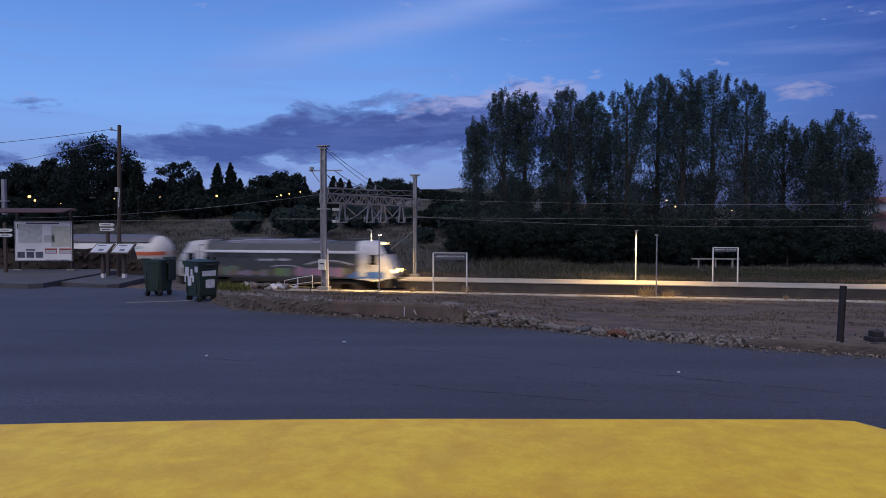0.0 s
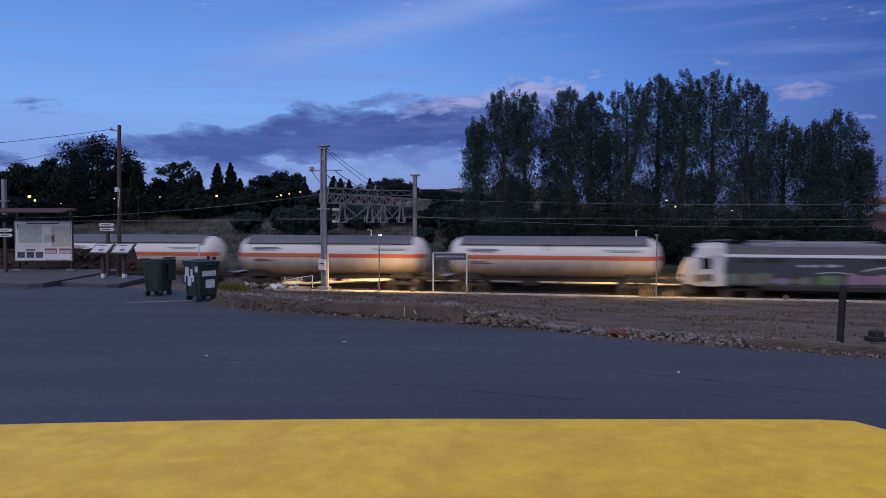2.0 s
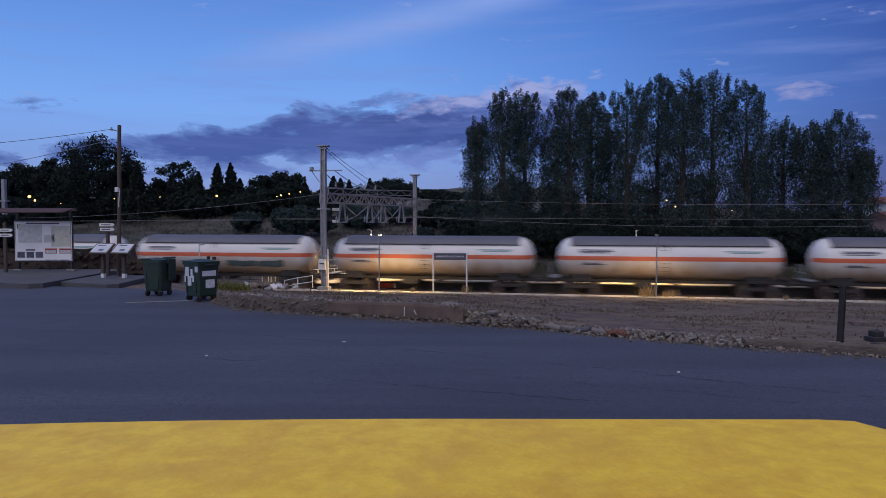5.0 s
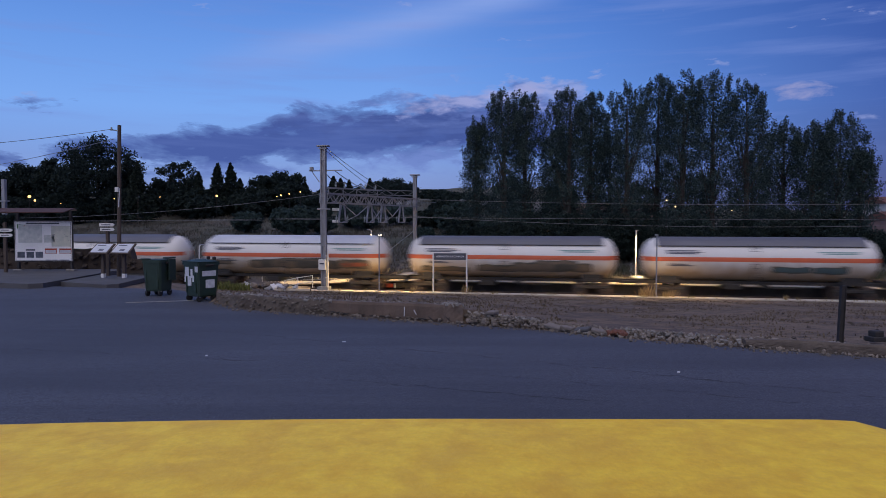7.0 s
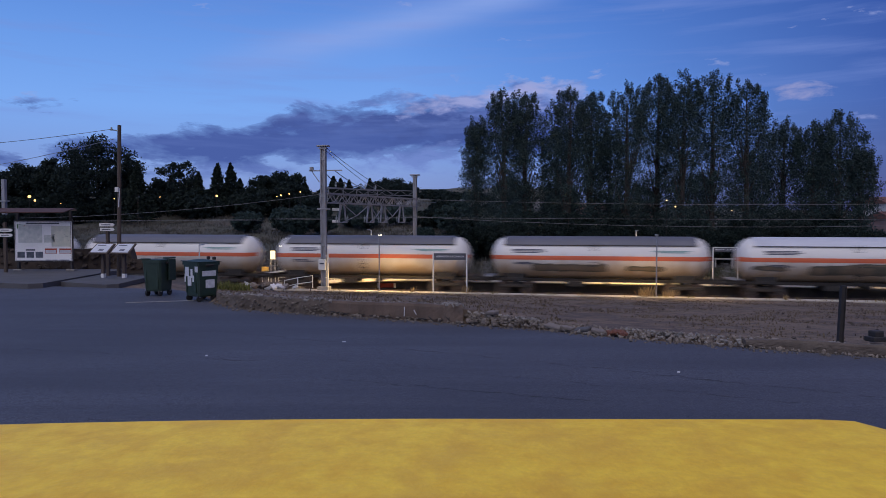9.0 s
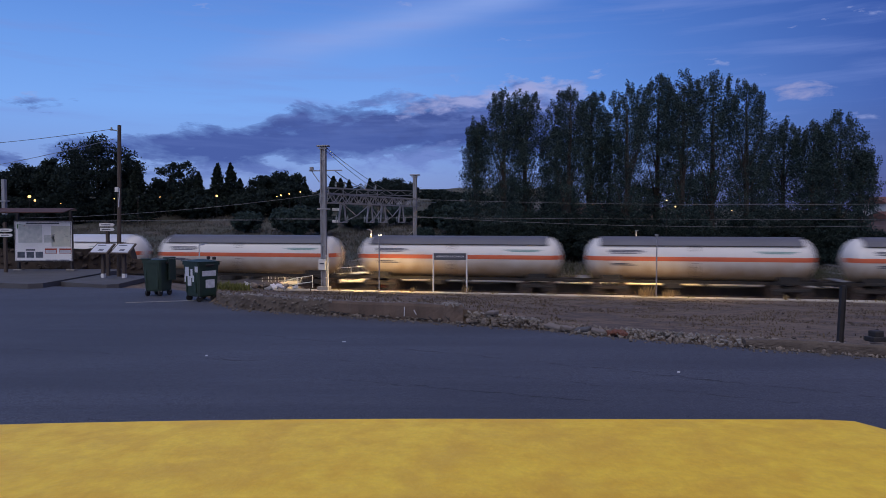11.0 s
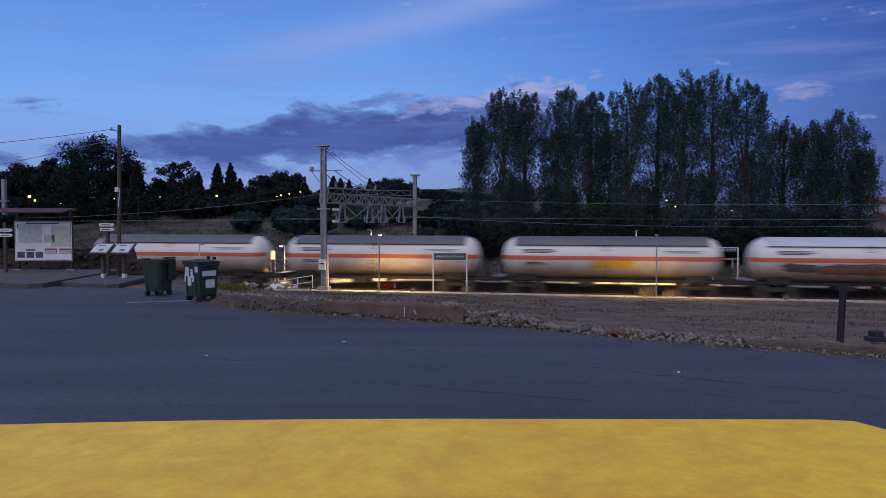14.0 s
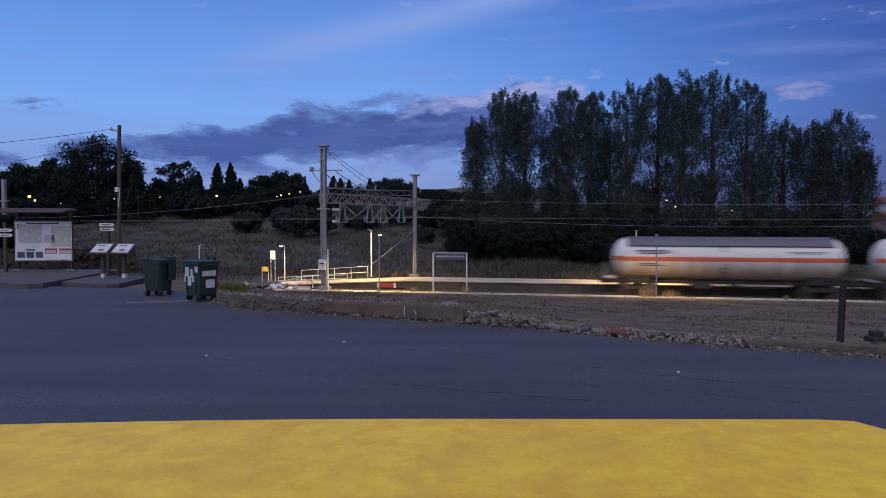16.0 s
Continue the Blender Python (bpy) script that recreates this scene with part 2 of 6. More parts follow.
M_RAIL = surface("rail_steel", (0.16, 0.11, 0.085), (0.10, 0.07, 0.055), 0.5, 3, 30, 0.2, metal=0.5)
M_DARKIRON = surface("dark_iron", (0.026, 0.022, 0.021), (0.016, 0.014, 0.014), 0.7, 3, 40, 0.3, stain=(0.04, 0.026, 0.018), amount=0.5)
M_WOOD = surface("weathered_wood", (0.098, 0.072, 0.056), (0.058, 0.043, 0.034), 0.85, 2.0, 30, 0.5, stretch=(6, 6, 0.5))
M_SHIELD = surface("grey_sunshield", (0.125, 0.125, 0.15), (0.10, 0.10, 0.12), 0.55, 0.6, 10, 0.05, stain=(0.10, 0.095, 0.10), amount=0.4, stretch=(0.4, 1, 1))
M_SHIELDW = surface("white_sunshield", (0.56, 0.57, 0.62), (0.47, 0.48, 0.53), 0.5, 0.6, 10, 0.05, stretch=(0.4, 1, 1))
M_ORANGE = surface("orange_stripe", (0.66, 0.135, 0.05), (0.54, 0.11, 0.045), 0.5, 1.5, 15, 0.05)
M_UNDER = surface("grimy_underframe", (0.035, 0.030, 0.027), (0.02, 0.018, 0.017), 0.8, 2, 25, 0.3, stain=(0.07, 0.045, 0.028), amount=0.5)


# ---- mesh tools ----
def part(name, bm, material, parent=None, label=""):
    """Links a bmesh as one mesh object under a thing or a part."""
    me = bpy.data.meshes.new(name)
    bm.to_mesh(me)
    bm.free()
    me.materials.append(material)
    ob = new(name, me)
    if parent is not None:
        ob.parent = parent
    if label:
        ob["label"] = label
    return ob


def thing(name, m, label, category, group="", kind=""):
    ob = new(name)
    ob.matrix_basis = m
    return tagged(ob, label, category, group, kind)


def box(bm, x, y, z, sx, sy, sz, m=None, bevel=0.0):
    """A box about its centre, with chamfered edges if asked."""
    made = bmesh.ops.create_cube(bm, size=1.0, matrix=(m or Matrix()) @ Matrix.LocRotScale((x, y, z), None, (sx, sy, sz)))
    if bevel:
        es = list({e for v in made["verts"] for e in v.link_edges})
        bmesh.ops.bevel(bm, geom=es, offset=bevel, segments=2, affect="EDGES", profile=0.5)
    return bm


def rod(bm, a, b, r, seg=8, r2=None):
    """A round bar from a to b, tapered if r2 is given."""
    a, b = Vector(a), Vector(b)
    d = b - a
    m = Matrix.Translation((a + b) / 2) @ d.to_track_quat("Z", "Y").to_matrix().to_4x4()
    bmesh.ops.create_cone(bm, cap_ends=True, segments=seg, radius1=r, radius2=r if r2 is None else r2, depth=d.length, matrix=m)
    return bm


def strut(bm, a, b, w, h=None):
    """A square bar from a to b."""
    a, b = Vector(a), Vector(b)
    d = b - a
    m = Matrix.Translation((a + b) / 2) @ d.to_track_quat("Z", "Y").to_matrix().to_4x4()
    bmesh.ops.create_cube(bm, size=1.0, matrix=m @ Matrix.Diagonal((w, h or w, d.length, 1)))
    return bm


def B():
    return bmesh.new()


def mesh_part(name, verts, faces, material, parent=None, label="", smooth_shade=False):
    me = bpy.data.meshes.new(name)
    me.from_pydata(verts, [], faces)
    me.materials.append(material)
    if smooth_shade:
        me.polygons.foreach_set("use_smooth", [True] * len(me.polygons))
    ob = new(name, me)
    if parent is not None:
        ob.parent = parent
    if label:
        ob["label"] = label
    return ob


def loft(rings, close=True, caps=True):
    """Joins rings of equal length into a skin."""
    k = len(rings[0])
    vs = [v for r in rings for v in r]
    fs = []
    for i in range(len(rings) - 1):
        for j in range(k if close else k - 1):
            a, b = i * k + j, i * k + (j + 1) % k
            fs.append((a, b, b + k, a + k))
    if caps:
        fs.append(tuple(range(k))[::-1])
        fs.append(tuple(range((len(rings) - 1) * k, len(rings) * k)))
    return vs, fs


# ---- ground ----
def build_ground():
    s_lines = [-3000, -2000, -1300, -900, -600, -420, -300, -220, -170, -135] + list(np.arange(-110, -14, 2.0)) + list(np.arange(-14, 10, 0.3)) + list(np.arange(10, 90, 2.0)) + [95, 110, 135, 170, 230, 320, 450, 650, 1000, 1600, 3000]
    n_lines = [-400, -200, -90, -40, -15] + list(np.arange(-4, 11, 1.0)) + list(np.arange(11, 25, 0.16)) + list(np.arange(25, 43.9, 0.7)) + [44.0, 45.0, 45.05, 57.0] + list(np.arange(58.5, 130, 2.0)) + [
        134, 140, 150, 165, 185, 210, 245, 290, 350, 430, 520, 640, 800, 1050, 1500, 2300, 3800]
    vs, fs = [], []
    k = len(n_lines)
    for s in s_lines:
        for n in n_lines:
            p = tp(s, n)
            vs.append((p.x, p.y, ground_z(p.x, p.y)))
    for i in range(len(s_lines) - 1):
        for j in range(k - 1):
            a = i * k + j
            fs.append((a, a + k, a + k + 1, a + 1))
    ob = mesh_part("ground", vs, fs, M_GROUND, smooth_shade=True)
    tagged(ob, "dry earth bank and scrubby hillside along the railway", "ground", kind="structure")


def ground_material():
    m = bpy.data.materials.new("earth_and_scrub")
    m.use_nodes = True
    w = Net(m.node_tree)
    co = w.node("ShaderNodeTexCoord").outputs["Object"]
    sep = w.node("ShaderNodeSeparateXYZ", Vector=co).outputs
    n = w.math("ADD", w.math("MULTIPLY", sep[0], NX), w.math("MULTIPLY", sep[1], NY))
    big, mid, small = w.noise(co, 0.16, 5.0, 0.6), w.noise(co, 0.8, 6.0, 0.68, 0.3), w.noise(co, 7.0, 4.0, 0.65)
    earth = w.mix(w.ramp(mid, [(0.40, 0.0), (0.58, 1.0)]), (0.180, 0.122, 0.084, 1), (0.086, 0.061, 0.048, 1))
    earth = w.mix(w.math("MULTIPLY", w.ramp(big, [(0.42, 0.0), (0.6, 1.0)]), 0.6), earth, (0.190, 0.138, 0.092, 1))
    clod = w.noise(co, 2.6, 6.0, 0.75, 0.5)
    earth = w.mix(w.ramp(clod, [(0.50, 0.0), (0.60, 0.7)]), earth, (0.032, 0.024, 0.022, 1))
    pebble = w.noise(co, 19.0, 3.0, 0.7)
    earth = w.mix(w.ramp(pebble, [(0.58, 0.0), (0.70, 0.7)]), earth, (0.26, 0.22, 0.18, 1))
    scrub = w.mix(w.ramp(mid, [(0.35, 0.0), (0.65, 1.0)]), (0.056, 0.056, 0.048, 1), (0.115, 0.094, 0.074, 1))
    scrub = w.mix(w.ramp(big, [(0.4, 0.0), (0.62, 0.9)]), scrub, (0.056, 0.066, 0.050, 1))
    stones = w.mix(w.ramp(small, [(0.35, 0.0), (0.65, 1.0)]), (0.055, 0.046, 0.042, 1), (0.13, 0.11, 0.095, 1))
    near = w.math("LESS_THAN", n, 45.02)
    col = w.mix(w.ramp(w.math("MULTIPLY", n, 0.01), [(0.575, 0.0), (0.60, 1.0)]), stones, scrub)
    col = w.mix(near, col, earth)
    field = w.ramp(w.math("MULTIPLY", n, 0.001), [(0.22, 0.0), (0.32, 1.0)])
    col = w.mix(field, col, w.mix(big, (0.10, 0.085, 0.055, 1), (0.05, 0.056, 0.036, 1)))
    col = w.mix(w.math("MULTIPLY", small, 0.5), col, w.mix(1.0, col, (0.4, 0.4, 0.4, 1), "MULTIPLY"))
    bs = w.node("ShaderNodeBsdfPrincipled", Roughness=0.95)
    w.put(bs.inputs["Base Color"], col)
    b = w.node("ShaderNodeBump", Strength=0.8, Distance=0.10, Height=w.math("ADD", small, mid))
    w.put(bs.inputs["Normal"], b.outputs[0])
    out = w.node("ShaderNodeOutputMaterial")
    w.tree.links.new(bs.outputs[0], out.inputs[0])
    return m


M_GROUND = ground_material()
build_ground()


def build_asphalt():
    xs = np.arange(-40, 30.1, 1.0)
    vs, fs = [], []
    rows = 14
    for x in xs:
        top = kerb_y(x) + 0.04 * math.sin(x * 2.1) if x > -8.5 else min(kerb_y(x), 26.6 - 0.22 * (x + 17))
        for j in range(rows):
            y = -12 + (top + 12) * j / (rows - 1)
            vs.append((x, y, 0.0))
    for i in range(len(xs) - 1):
        for j in range(rows - 1):
            a = i * rows + j
            fs.append((a, a + rows, a + rows + 1, a + 1))
    ob = mesh_part("road", vs, fs, M_ASPHALT)
    tagged(ob, "worn grey asphalt yard with fine cracks", "road", kind="structure")


build_asphalt()


def build_parapet():
    """The yellow-painted parapet on which the camera rests."""
    th = thing("parapet", pose(0, 0, 0), "yellow-painted concrete parapet with a rounded upper edge", "parapet", kind="structure")
    rings = []
    for x in np.concatenate([np.linspace(-5.0, -1.2, 8), np.linspace(-1.1, 0.80, 39)]):
        bow = 0.0078 + (-0.010 * (max(x, -1.1) / 0.7) ** 2 if x < 0 else -0.002 * x)
        fall = 0.0 if x < 0.57 else -0.035 * ((x - 0.57) / 0.12) ** 2
        top = 2.205 + bow + fall
        e = 1.0
        prof = [(-0.7, 0.0), (-0.7, top)]
        prof += [(e - 0.02 + 0.02 * math.sin(a), top - 0.02 + 0.02 * math.cos(a)) for a in np.linspace(0, math.pi / 2, 5)]
        prof += [(e, 0.0)]
        rings.append([(x, y, z) for y, z in prof])
    vs, fs = loft(rings)
    mesh_part("cap", vs, fs, M_YELLOW, th, smooth_shade=False)


build_parapet()


# ---- railway ----
def build_railway():
    for nm, n0, n1, z, lab, s0, s1 in (("platform_near", 44.3, EDGE_NEAR, PLAT_NEAR, "pale concrete coping of the near platform", -20.0, 75.0),
                                       ("platform_far", EDGE_FAR, BACK_FAR, PLAT_FAR, "lamp-lit concrete platform beyond the tracks", -13.5, 75.0)):
        th = thing(nm, tpose(0, 0), lab, "platform", kind="structure")
        s, i = s0, 0
        while s < s1:
            ln = 3.0
            bm = box(B(), s + ln / 2 - 0.008, (n0 + n1) / 2, z - 0.035, ln - 0.016, n1 - n0, 0.07, bevel=0.012)
            part("slab", bm, M_PLATFORM, th)
            s += ln
        # the face below the slabs is darker than their tops
        face = box(B(), (s0 + s1) / 2, (n0 + n1) / 2, (z + RAIL - 0.475) / 2, s1 - s0, n1 - n0 - 0.16, z - RAIL + 0.325)
        part("retaining_face", face, M_DARKSTONE, th, "dark masonry platform face")
    th = thing("railway_track", tpose(0, 0), "pair of rails on timber sleepers in stone ballast", "railway track", kind="structure")
    for n in (NEAR_N, TRAIN_N):
        for side in (-0.87, 0.87):
            bm = B()
            box(bm, 0, n + side, RAIL - 0.03, 300, 0.072, 0.06)
            box(bm, 0, n + side, RAIL - 0.09, 300, 0.03, 0.08)
            box(bm, 0, n + side, RAIL - 0.14, 300, 0.15, 0.03)
            part("rail", bm, M_RAIL, th)
        bm = B()
        for k in range(170):
            box(bm, -60 + k * 0.65, n, RAIL - 0.20, 0.25, 2.6, 0.10)
        tagged(part("sleepers", bm, M_CONCRETE, th), kind="stuff")
    for n in (59.6, 61.34):
        bm = B()
        box(bm, 20, n, RAIL + 0.56, 150, 0.07, 0.14)
        box(bm, 20, n, RAIL + 0.50, 150, 0.14, 0.03)
        part("rail", bm, M_RAIL, th, "rusty disused rail in the grass")


M_DARKSTONE = surface("dark_masonry", (0.085, 0.072, 0.062), (0.055, 0.047, 0.041), 0.95, 1.0, 12, 0.6, stain=(0.12, 0.10, 0.08), amount=0.4)
M_PLATFORM = surface("platform_concrete", (0.48, 0.42, 0.33), (0.38, 0.33, 0.26), 0.9, 0.9, 20, 0.3, stain=(0.26, 0.23, 0.19), amount=0.5)
build_railway()


# ---- train ----
def arc(r, a0, a1, k, cz, sy=1.0):
    """Points of an arc in the y-z plane; the angle runs from the top towards +y."""
    return [(sy * r * math.sin(a), cz + r * math.cos(a)) for a in np.linspace(a0, a1, k)]


def bogie(parent, x, name="bogie"):
    bm = B()
    for side in (-1.0, 1.0):
        box(bm, x, side, 0.62, 2.5, 0.12, 0.22, bevel=0.03)
        for ax in (-0.9, 0.9):
            box(bm, x + ax, side, 0.47, 0.34, 0.2, 0.34, bevel=0.04)
            rod(bm, (x + ax - 0.3, side, 0.55), (x + ax - 0.3, side, 0.85), 0.09, 8)
            rod(bm, (x + ax + 0.3, side, 0.55), (x + ax + 0.3, side, 0.85), 0.09, 8)
    box(bm, x, 0, 0.72, 0.5, 2.1, 0.25, bevel=0.03)
    b = part(name, bm, M_UNDER, parent)
    for ax in (-0.9, 0.9):
        bm = B()
        for side in (-0.80, 0.80):
            rod(bm, (x + ax, side - 0.065, 0.46), (x + ax, side + 0.065, 0.46), 0.46, 24)
            rod(bm, (x + ax, side - 0.10 * (1 if side > 0 else -1), 0.46), (x + ax, side - 0.06 * (1 if side > 0 else -1), 0.46), 0.49, 24)
        rod(bm, (x + ax, -0.8, 0.46), (x + ax, 0.8, 0.46), 0.08, 8)
        part("wheelset", bm, M_RAIL, b)
    return b


def buffers(parent, half):
    for e in (-1, 1):
        for side in (-0.875, 0.875):
            bm = B()
            rod(bm, (e * (half - 0.62), side, 1.05), (e * (half - 0.05), side, 1.05), 0.11, 10)
            rod(bm, (e * (half - 0.05), side, 1.05), (e * half, side, 1.05), 0.23, 16)
            part("buffer", bm, M_UNDER, parent)
        bm = B()
        rod(bm, (e * (half - 0.6), 0, 1.0), (e * (half + 0.02), 0, 0.92), 0.05, 8)
        box(bm, e * (half - 0.35), 0, 1.0, 0.25, 0.12, 0.2)
        part("coupling", bm, M_UNDER, parent)


def build_wagon(white):
    """A bogie gas tank wagon; x runs along the train, z from the rail."""
    th = thing("tank_wagon", pose(0, 0, 0), "white gas tank wagon with an orange stripe and " + ("a white" if white else "a grey") + " sunshield", "tank wagon", "tank wagons of the freight train")
    R, cz, half = 1.50, 2.66, 7.70
    seg = 40
    # dished ends on a straight barrel
    xs = [half - 1.1 + 1.1 * math.sin(a) for a in np.linspace(0, math.pi / 2, 11)]
    xs = [-v for v in xs[::-1]] + [-4.0, 0.0, 4.0] + xs
    def barrel(x):
        over = max(0.0, abs(x) - (half - 1.1)) / 1.1
        return R * math.sqrt(max(0.0004, 1 - over ** 2.1))
    rings = []
    for x in xs:
        r = barrel(x)
        rings.append([(x, r * math.sin(a), cz + r * math.cos(a)) for a in np.linspace(0, 2 * math.pi, seg, endpoint=False)])
    vs, fs = loft(rings)
    tank = mesh_part("tank", vs, fs, M_TANKGRIMEGLOW, th, smooth_shade=True)
    # orange stripe, 5 mm proud, along both sides
    for sy in (-1, 1):
        ends = [half - 1.1 + 1.1 * math.sin(a) for a in np.linspace(0, 1.25, 9)]
        rings = []
        for x in [-v for v in ends[::-1]] + ends:
            r = barrel(x) + 0.007
            rings.append([(x, sy * math.sqrt(max(0.0, r * r - dz * dz)), cz + dz) for dz in np.linspace(0.20, -0.10, 5)])
        vs, fs = loft(rings, close=False, caps=False)
        mesh_part("stripe", vs, fs, M_ORANGE, th, "orange warning stripe")
    # sunshield over the upper part, standing off the barrel
    a = radians(53)
    outer = arc(R + 0.075, -a, a, 15, cz)
    inner = arc(R + 0.060, a, -a, 15, cz)
    vs, fs = loft([[(x, y, z) for y, z in outer + inner] for x in (-half + 1.0, half - 1.0)])
    mesh_part("sunshield", vs, fs, M_SHIELDW if white else M_SHIELD, th, ("white" if white else "dark grey") + " sheet-metal sunshield")
    # plates with writing, as bars
    for sy in (-1, 1):
        for x0, w, a0, mt in ((-6.1, 2.2, 64, M_INK), (-6.1, 2.4, 68, M_INK), (-6.0, 1.9, 72, M_INK), (3.6, 2.6, 66, M_GREENPLATE), (4.0, 2.0, 70, M_GREENPLATE), (-5.9, 1.2, 100, M_INK), (-5.9, 1.6, 104, M_INK)):
            pr = arc(R + 0.008, radians(a0), radians(a0 + 2.8), 3, cz, sy)
            vs, fs = loft([[(x, y, z) for y, z in pr] for x in (x0, x0 + w)], close=False, caps=False)
            mesh_part("lettering_bar", vs, fs, mt, th)
    # dark strips as shadow below the shield, manhole dome and filling pipework on top
    for sy in (-1, 1):
        y, z = arc(R + 0.083, a, a + 0.01, 2, cz, sy)[0]
        part("shield_rim", box(B(), 0, y, z, 2 * half - 2.0, 0.03, 0.045), M_UNDER, th)
    # underframe
    bm = B()
    for side in (-0.55, 0.55):
        box(bm, 0, side, 1.06, 16.0, 0.18, 0.22, bevel=0.02)
    for e in (-1, 1):
        box(bm, e * 7.9, 0, 1.06, 0.22, 2.6, 0.42, bevel=0.02)
        box(bm, e * 5.9, 0, 1.12, 1.6, 2.2, 0.20, bevel=0.02)
    part("underframe", bm, M_UNDER, th)
    for e in (-1, 1):
        for side in (-1, 1):
            bm = box(B(), e * 5.9, side * 0.85, 1.32, 1.5, 0.35, 0.40, bevel=0.03)
            part("saddle", bm, M_UNDER, th)
    bm = B()
    box(bm, -1.6, 0.0, 0.80, 1.2, 1.9, 0.4, bevel=0.05)
    rod(bm, (0.6, -1.0, 0.85), (0.6, 1.0, 0.85), 0.16, 12)
    rod(bm, (0.6, -1.1, 0.75), (3.2, -1.1, 0.75), 0.03, 6)
    part("discharge_valve", bm, M_UNDER, th)
    # end platform with railing and ladder
    bm = B()
    box(bm, -7.85, 0, 1.30, 0.75, 2.5, 0.04)
    for y in (-1.2, -0.4, 0.4, 1.2):
        rod(bm, (-8.18, y, 1.3), (-8.18, y, 2.3), 0.022, 6)
    for z in (1.8, 2.3):
        rod(bm, (-8.18, -1.2, z), (-8.18, 1.2, z), 0.022, 6)
    part("end_railing", bm, M_STEEL, th)
    bm = B()
    for x in (-0.22, 0.22):
        rod(bm, (x - 0.3, -1.64, 1.1), (x - 0.3, -1.30, 3.75), 0.02, 6)
    for k in range(9):
        z = 1.25 + 0.29 * k
        y = -1.64 + 0.34 * (z - 1.1) / 2.65
        rod(bm, (-0.52, y, z), (-0.08, y, z), 0.014, 6)
    part("ladder", bm, M_DARKIRON, th)
    bogie(th, -5.95)
    bogie(th, 5.95)
    buffers(th, 8.52)
    return th


def tank_grime_and_glow():
    """White tank paint; lower half has splashed brown road grime plus painted-in warm lamplight."""
    m = bpy.data.materials.new("grimy_warm_lit_tank")
    m.use_nodes = True
    w = Net(m.node_tree)
    co = w.node("ShaderNodeTexCoord").outputs["Object"]
    sep = w.node("ShaderNodeSeparateXYZ", Vector=co).outputs
    st = w.node("ShaderNodeMapping", Vector=co)
    st.inputs["Scale"].default_value = (1.6, 1.0, 0.35)
    rnd = w.node("ShaderNodeObjectInfo").outputs["Random"]
    sh = w.node("ShaderNodeVectorMath", {"operation": "ADD"}, i0=st.outputs[0], i1=w.node("ShaderNodeCombineXYZ", X=w.math("MULTIPLY", rnd, 60.0), Y=0.0, Z=0.0).outputs[0])
    streak = w.noise(sh.outputs[0], 1.1, 6.0, 0.62, 0.3)
    fine = w.noise(co, 9.0, 4.0, 0.6)
    grime_glow = w.math("ADD", w.math("MULTIPLY_ADD", sep[2], -0.70, 2.12), w.math("MULTIPLY_ADD", streak, 1.5, -0.75))
    col = w.mix(w.math("MULTIPLY", fine, 0.3), (0.66, 0.635, 0.60, 1), (0.50, 0.465, 0.42, 1))
    col = w.mix(w.ramp(grime_glow, [(0.10, 0.0), (1.0, 0.9)]), col, (0.37, 0.25, 0.14, 1))
    bs = w.node("ShaderNodeBsdfPrincipled", Roughness=0.5)
    w.put(bs.inputs["Base Color"], col)
    out = w.node("ShaderNodeOutputMaterial")
    w.tree.links.new(bs.outputs[0], out.inputs[0])
    return m


M_TANKGRIMEGLOW = tank_grime_and_glow()
M_INK = surface("dark_lettering", (0.10, 0.10, 0.13), None, 0.6, 6, 40, 0.0)
M_GREENPLATE = surface("green_plate", (0.22, 0.36, 0.33), None, 0.6, 6, 40, 0.0)


def spray(parent, bars, R=1.50, cz=2.66):
    """Sprayed graffiti: rough letter shapes with dark outlines, hugging the barrel on the yard side."""
    def blot(x0, x1, a0, a1, lift, mt, seed):
        k = 7
        rings = []
        for i in range(k + 1):
            x = x0 + (x1 - x0) * i / k
            e = abs(2 * i / k - 1) ** 3
            j0 = 3.5 * noise.noise((x * 2.9, a0, seed)) + 3.5 * e
            j1 = 3.5 * noise.noise((x * 2.6, a1, seed + 5.0)) - 3.5 * e
            rings.append([(x, y, z) for y, z in arc(R + lift, radians(a0 + j0), radians(max(a0 + j0 + 1.5, a1 + j1)), 4, cz, -1)])
        vs, fs = loft(rings, close=False, caps=False)
        mesh_part("graffiti", vs, fs, mt, parent)
    for n, (x0, x1, a0, a1, mt) in enumerate(bars):
        rng = np.random.default_rng(int(100 * abs(x0)) + n)
        x = x0
        while x < x1 - 0.2:
            wd = 0.55 + 0.6 * rng.random()
            j = 4 * rng.random()
            blot(x - 0.08, min(x + wd, x1) + 0.10, a0 + j - 1.5, a1 - 2 + j, 0.012, M_GRAF_DARK, x)
            if mt is not M_GRAF_DARK or rng.random() < 0.5:
                blot(x + 0.03, min(x + wd, x1) - 0.02, a0 + j + 1.5, a1 - 5 + j, 0.017, mt if mt is not M_GRAF_DARK else M_GRAF_BROWN, x + 9)
            x += wd * 0.92


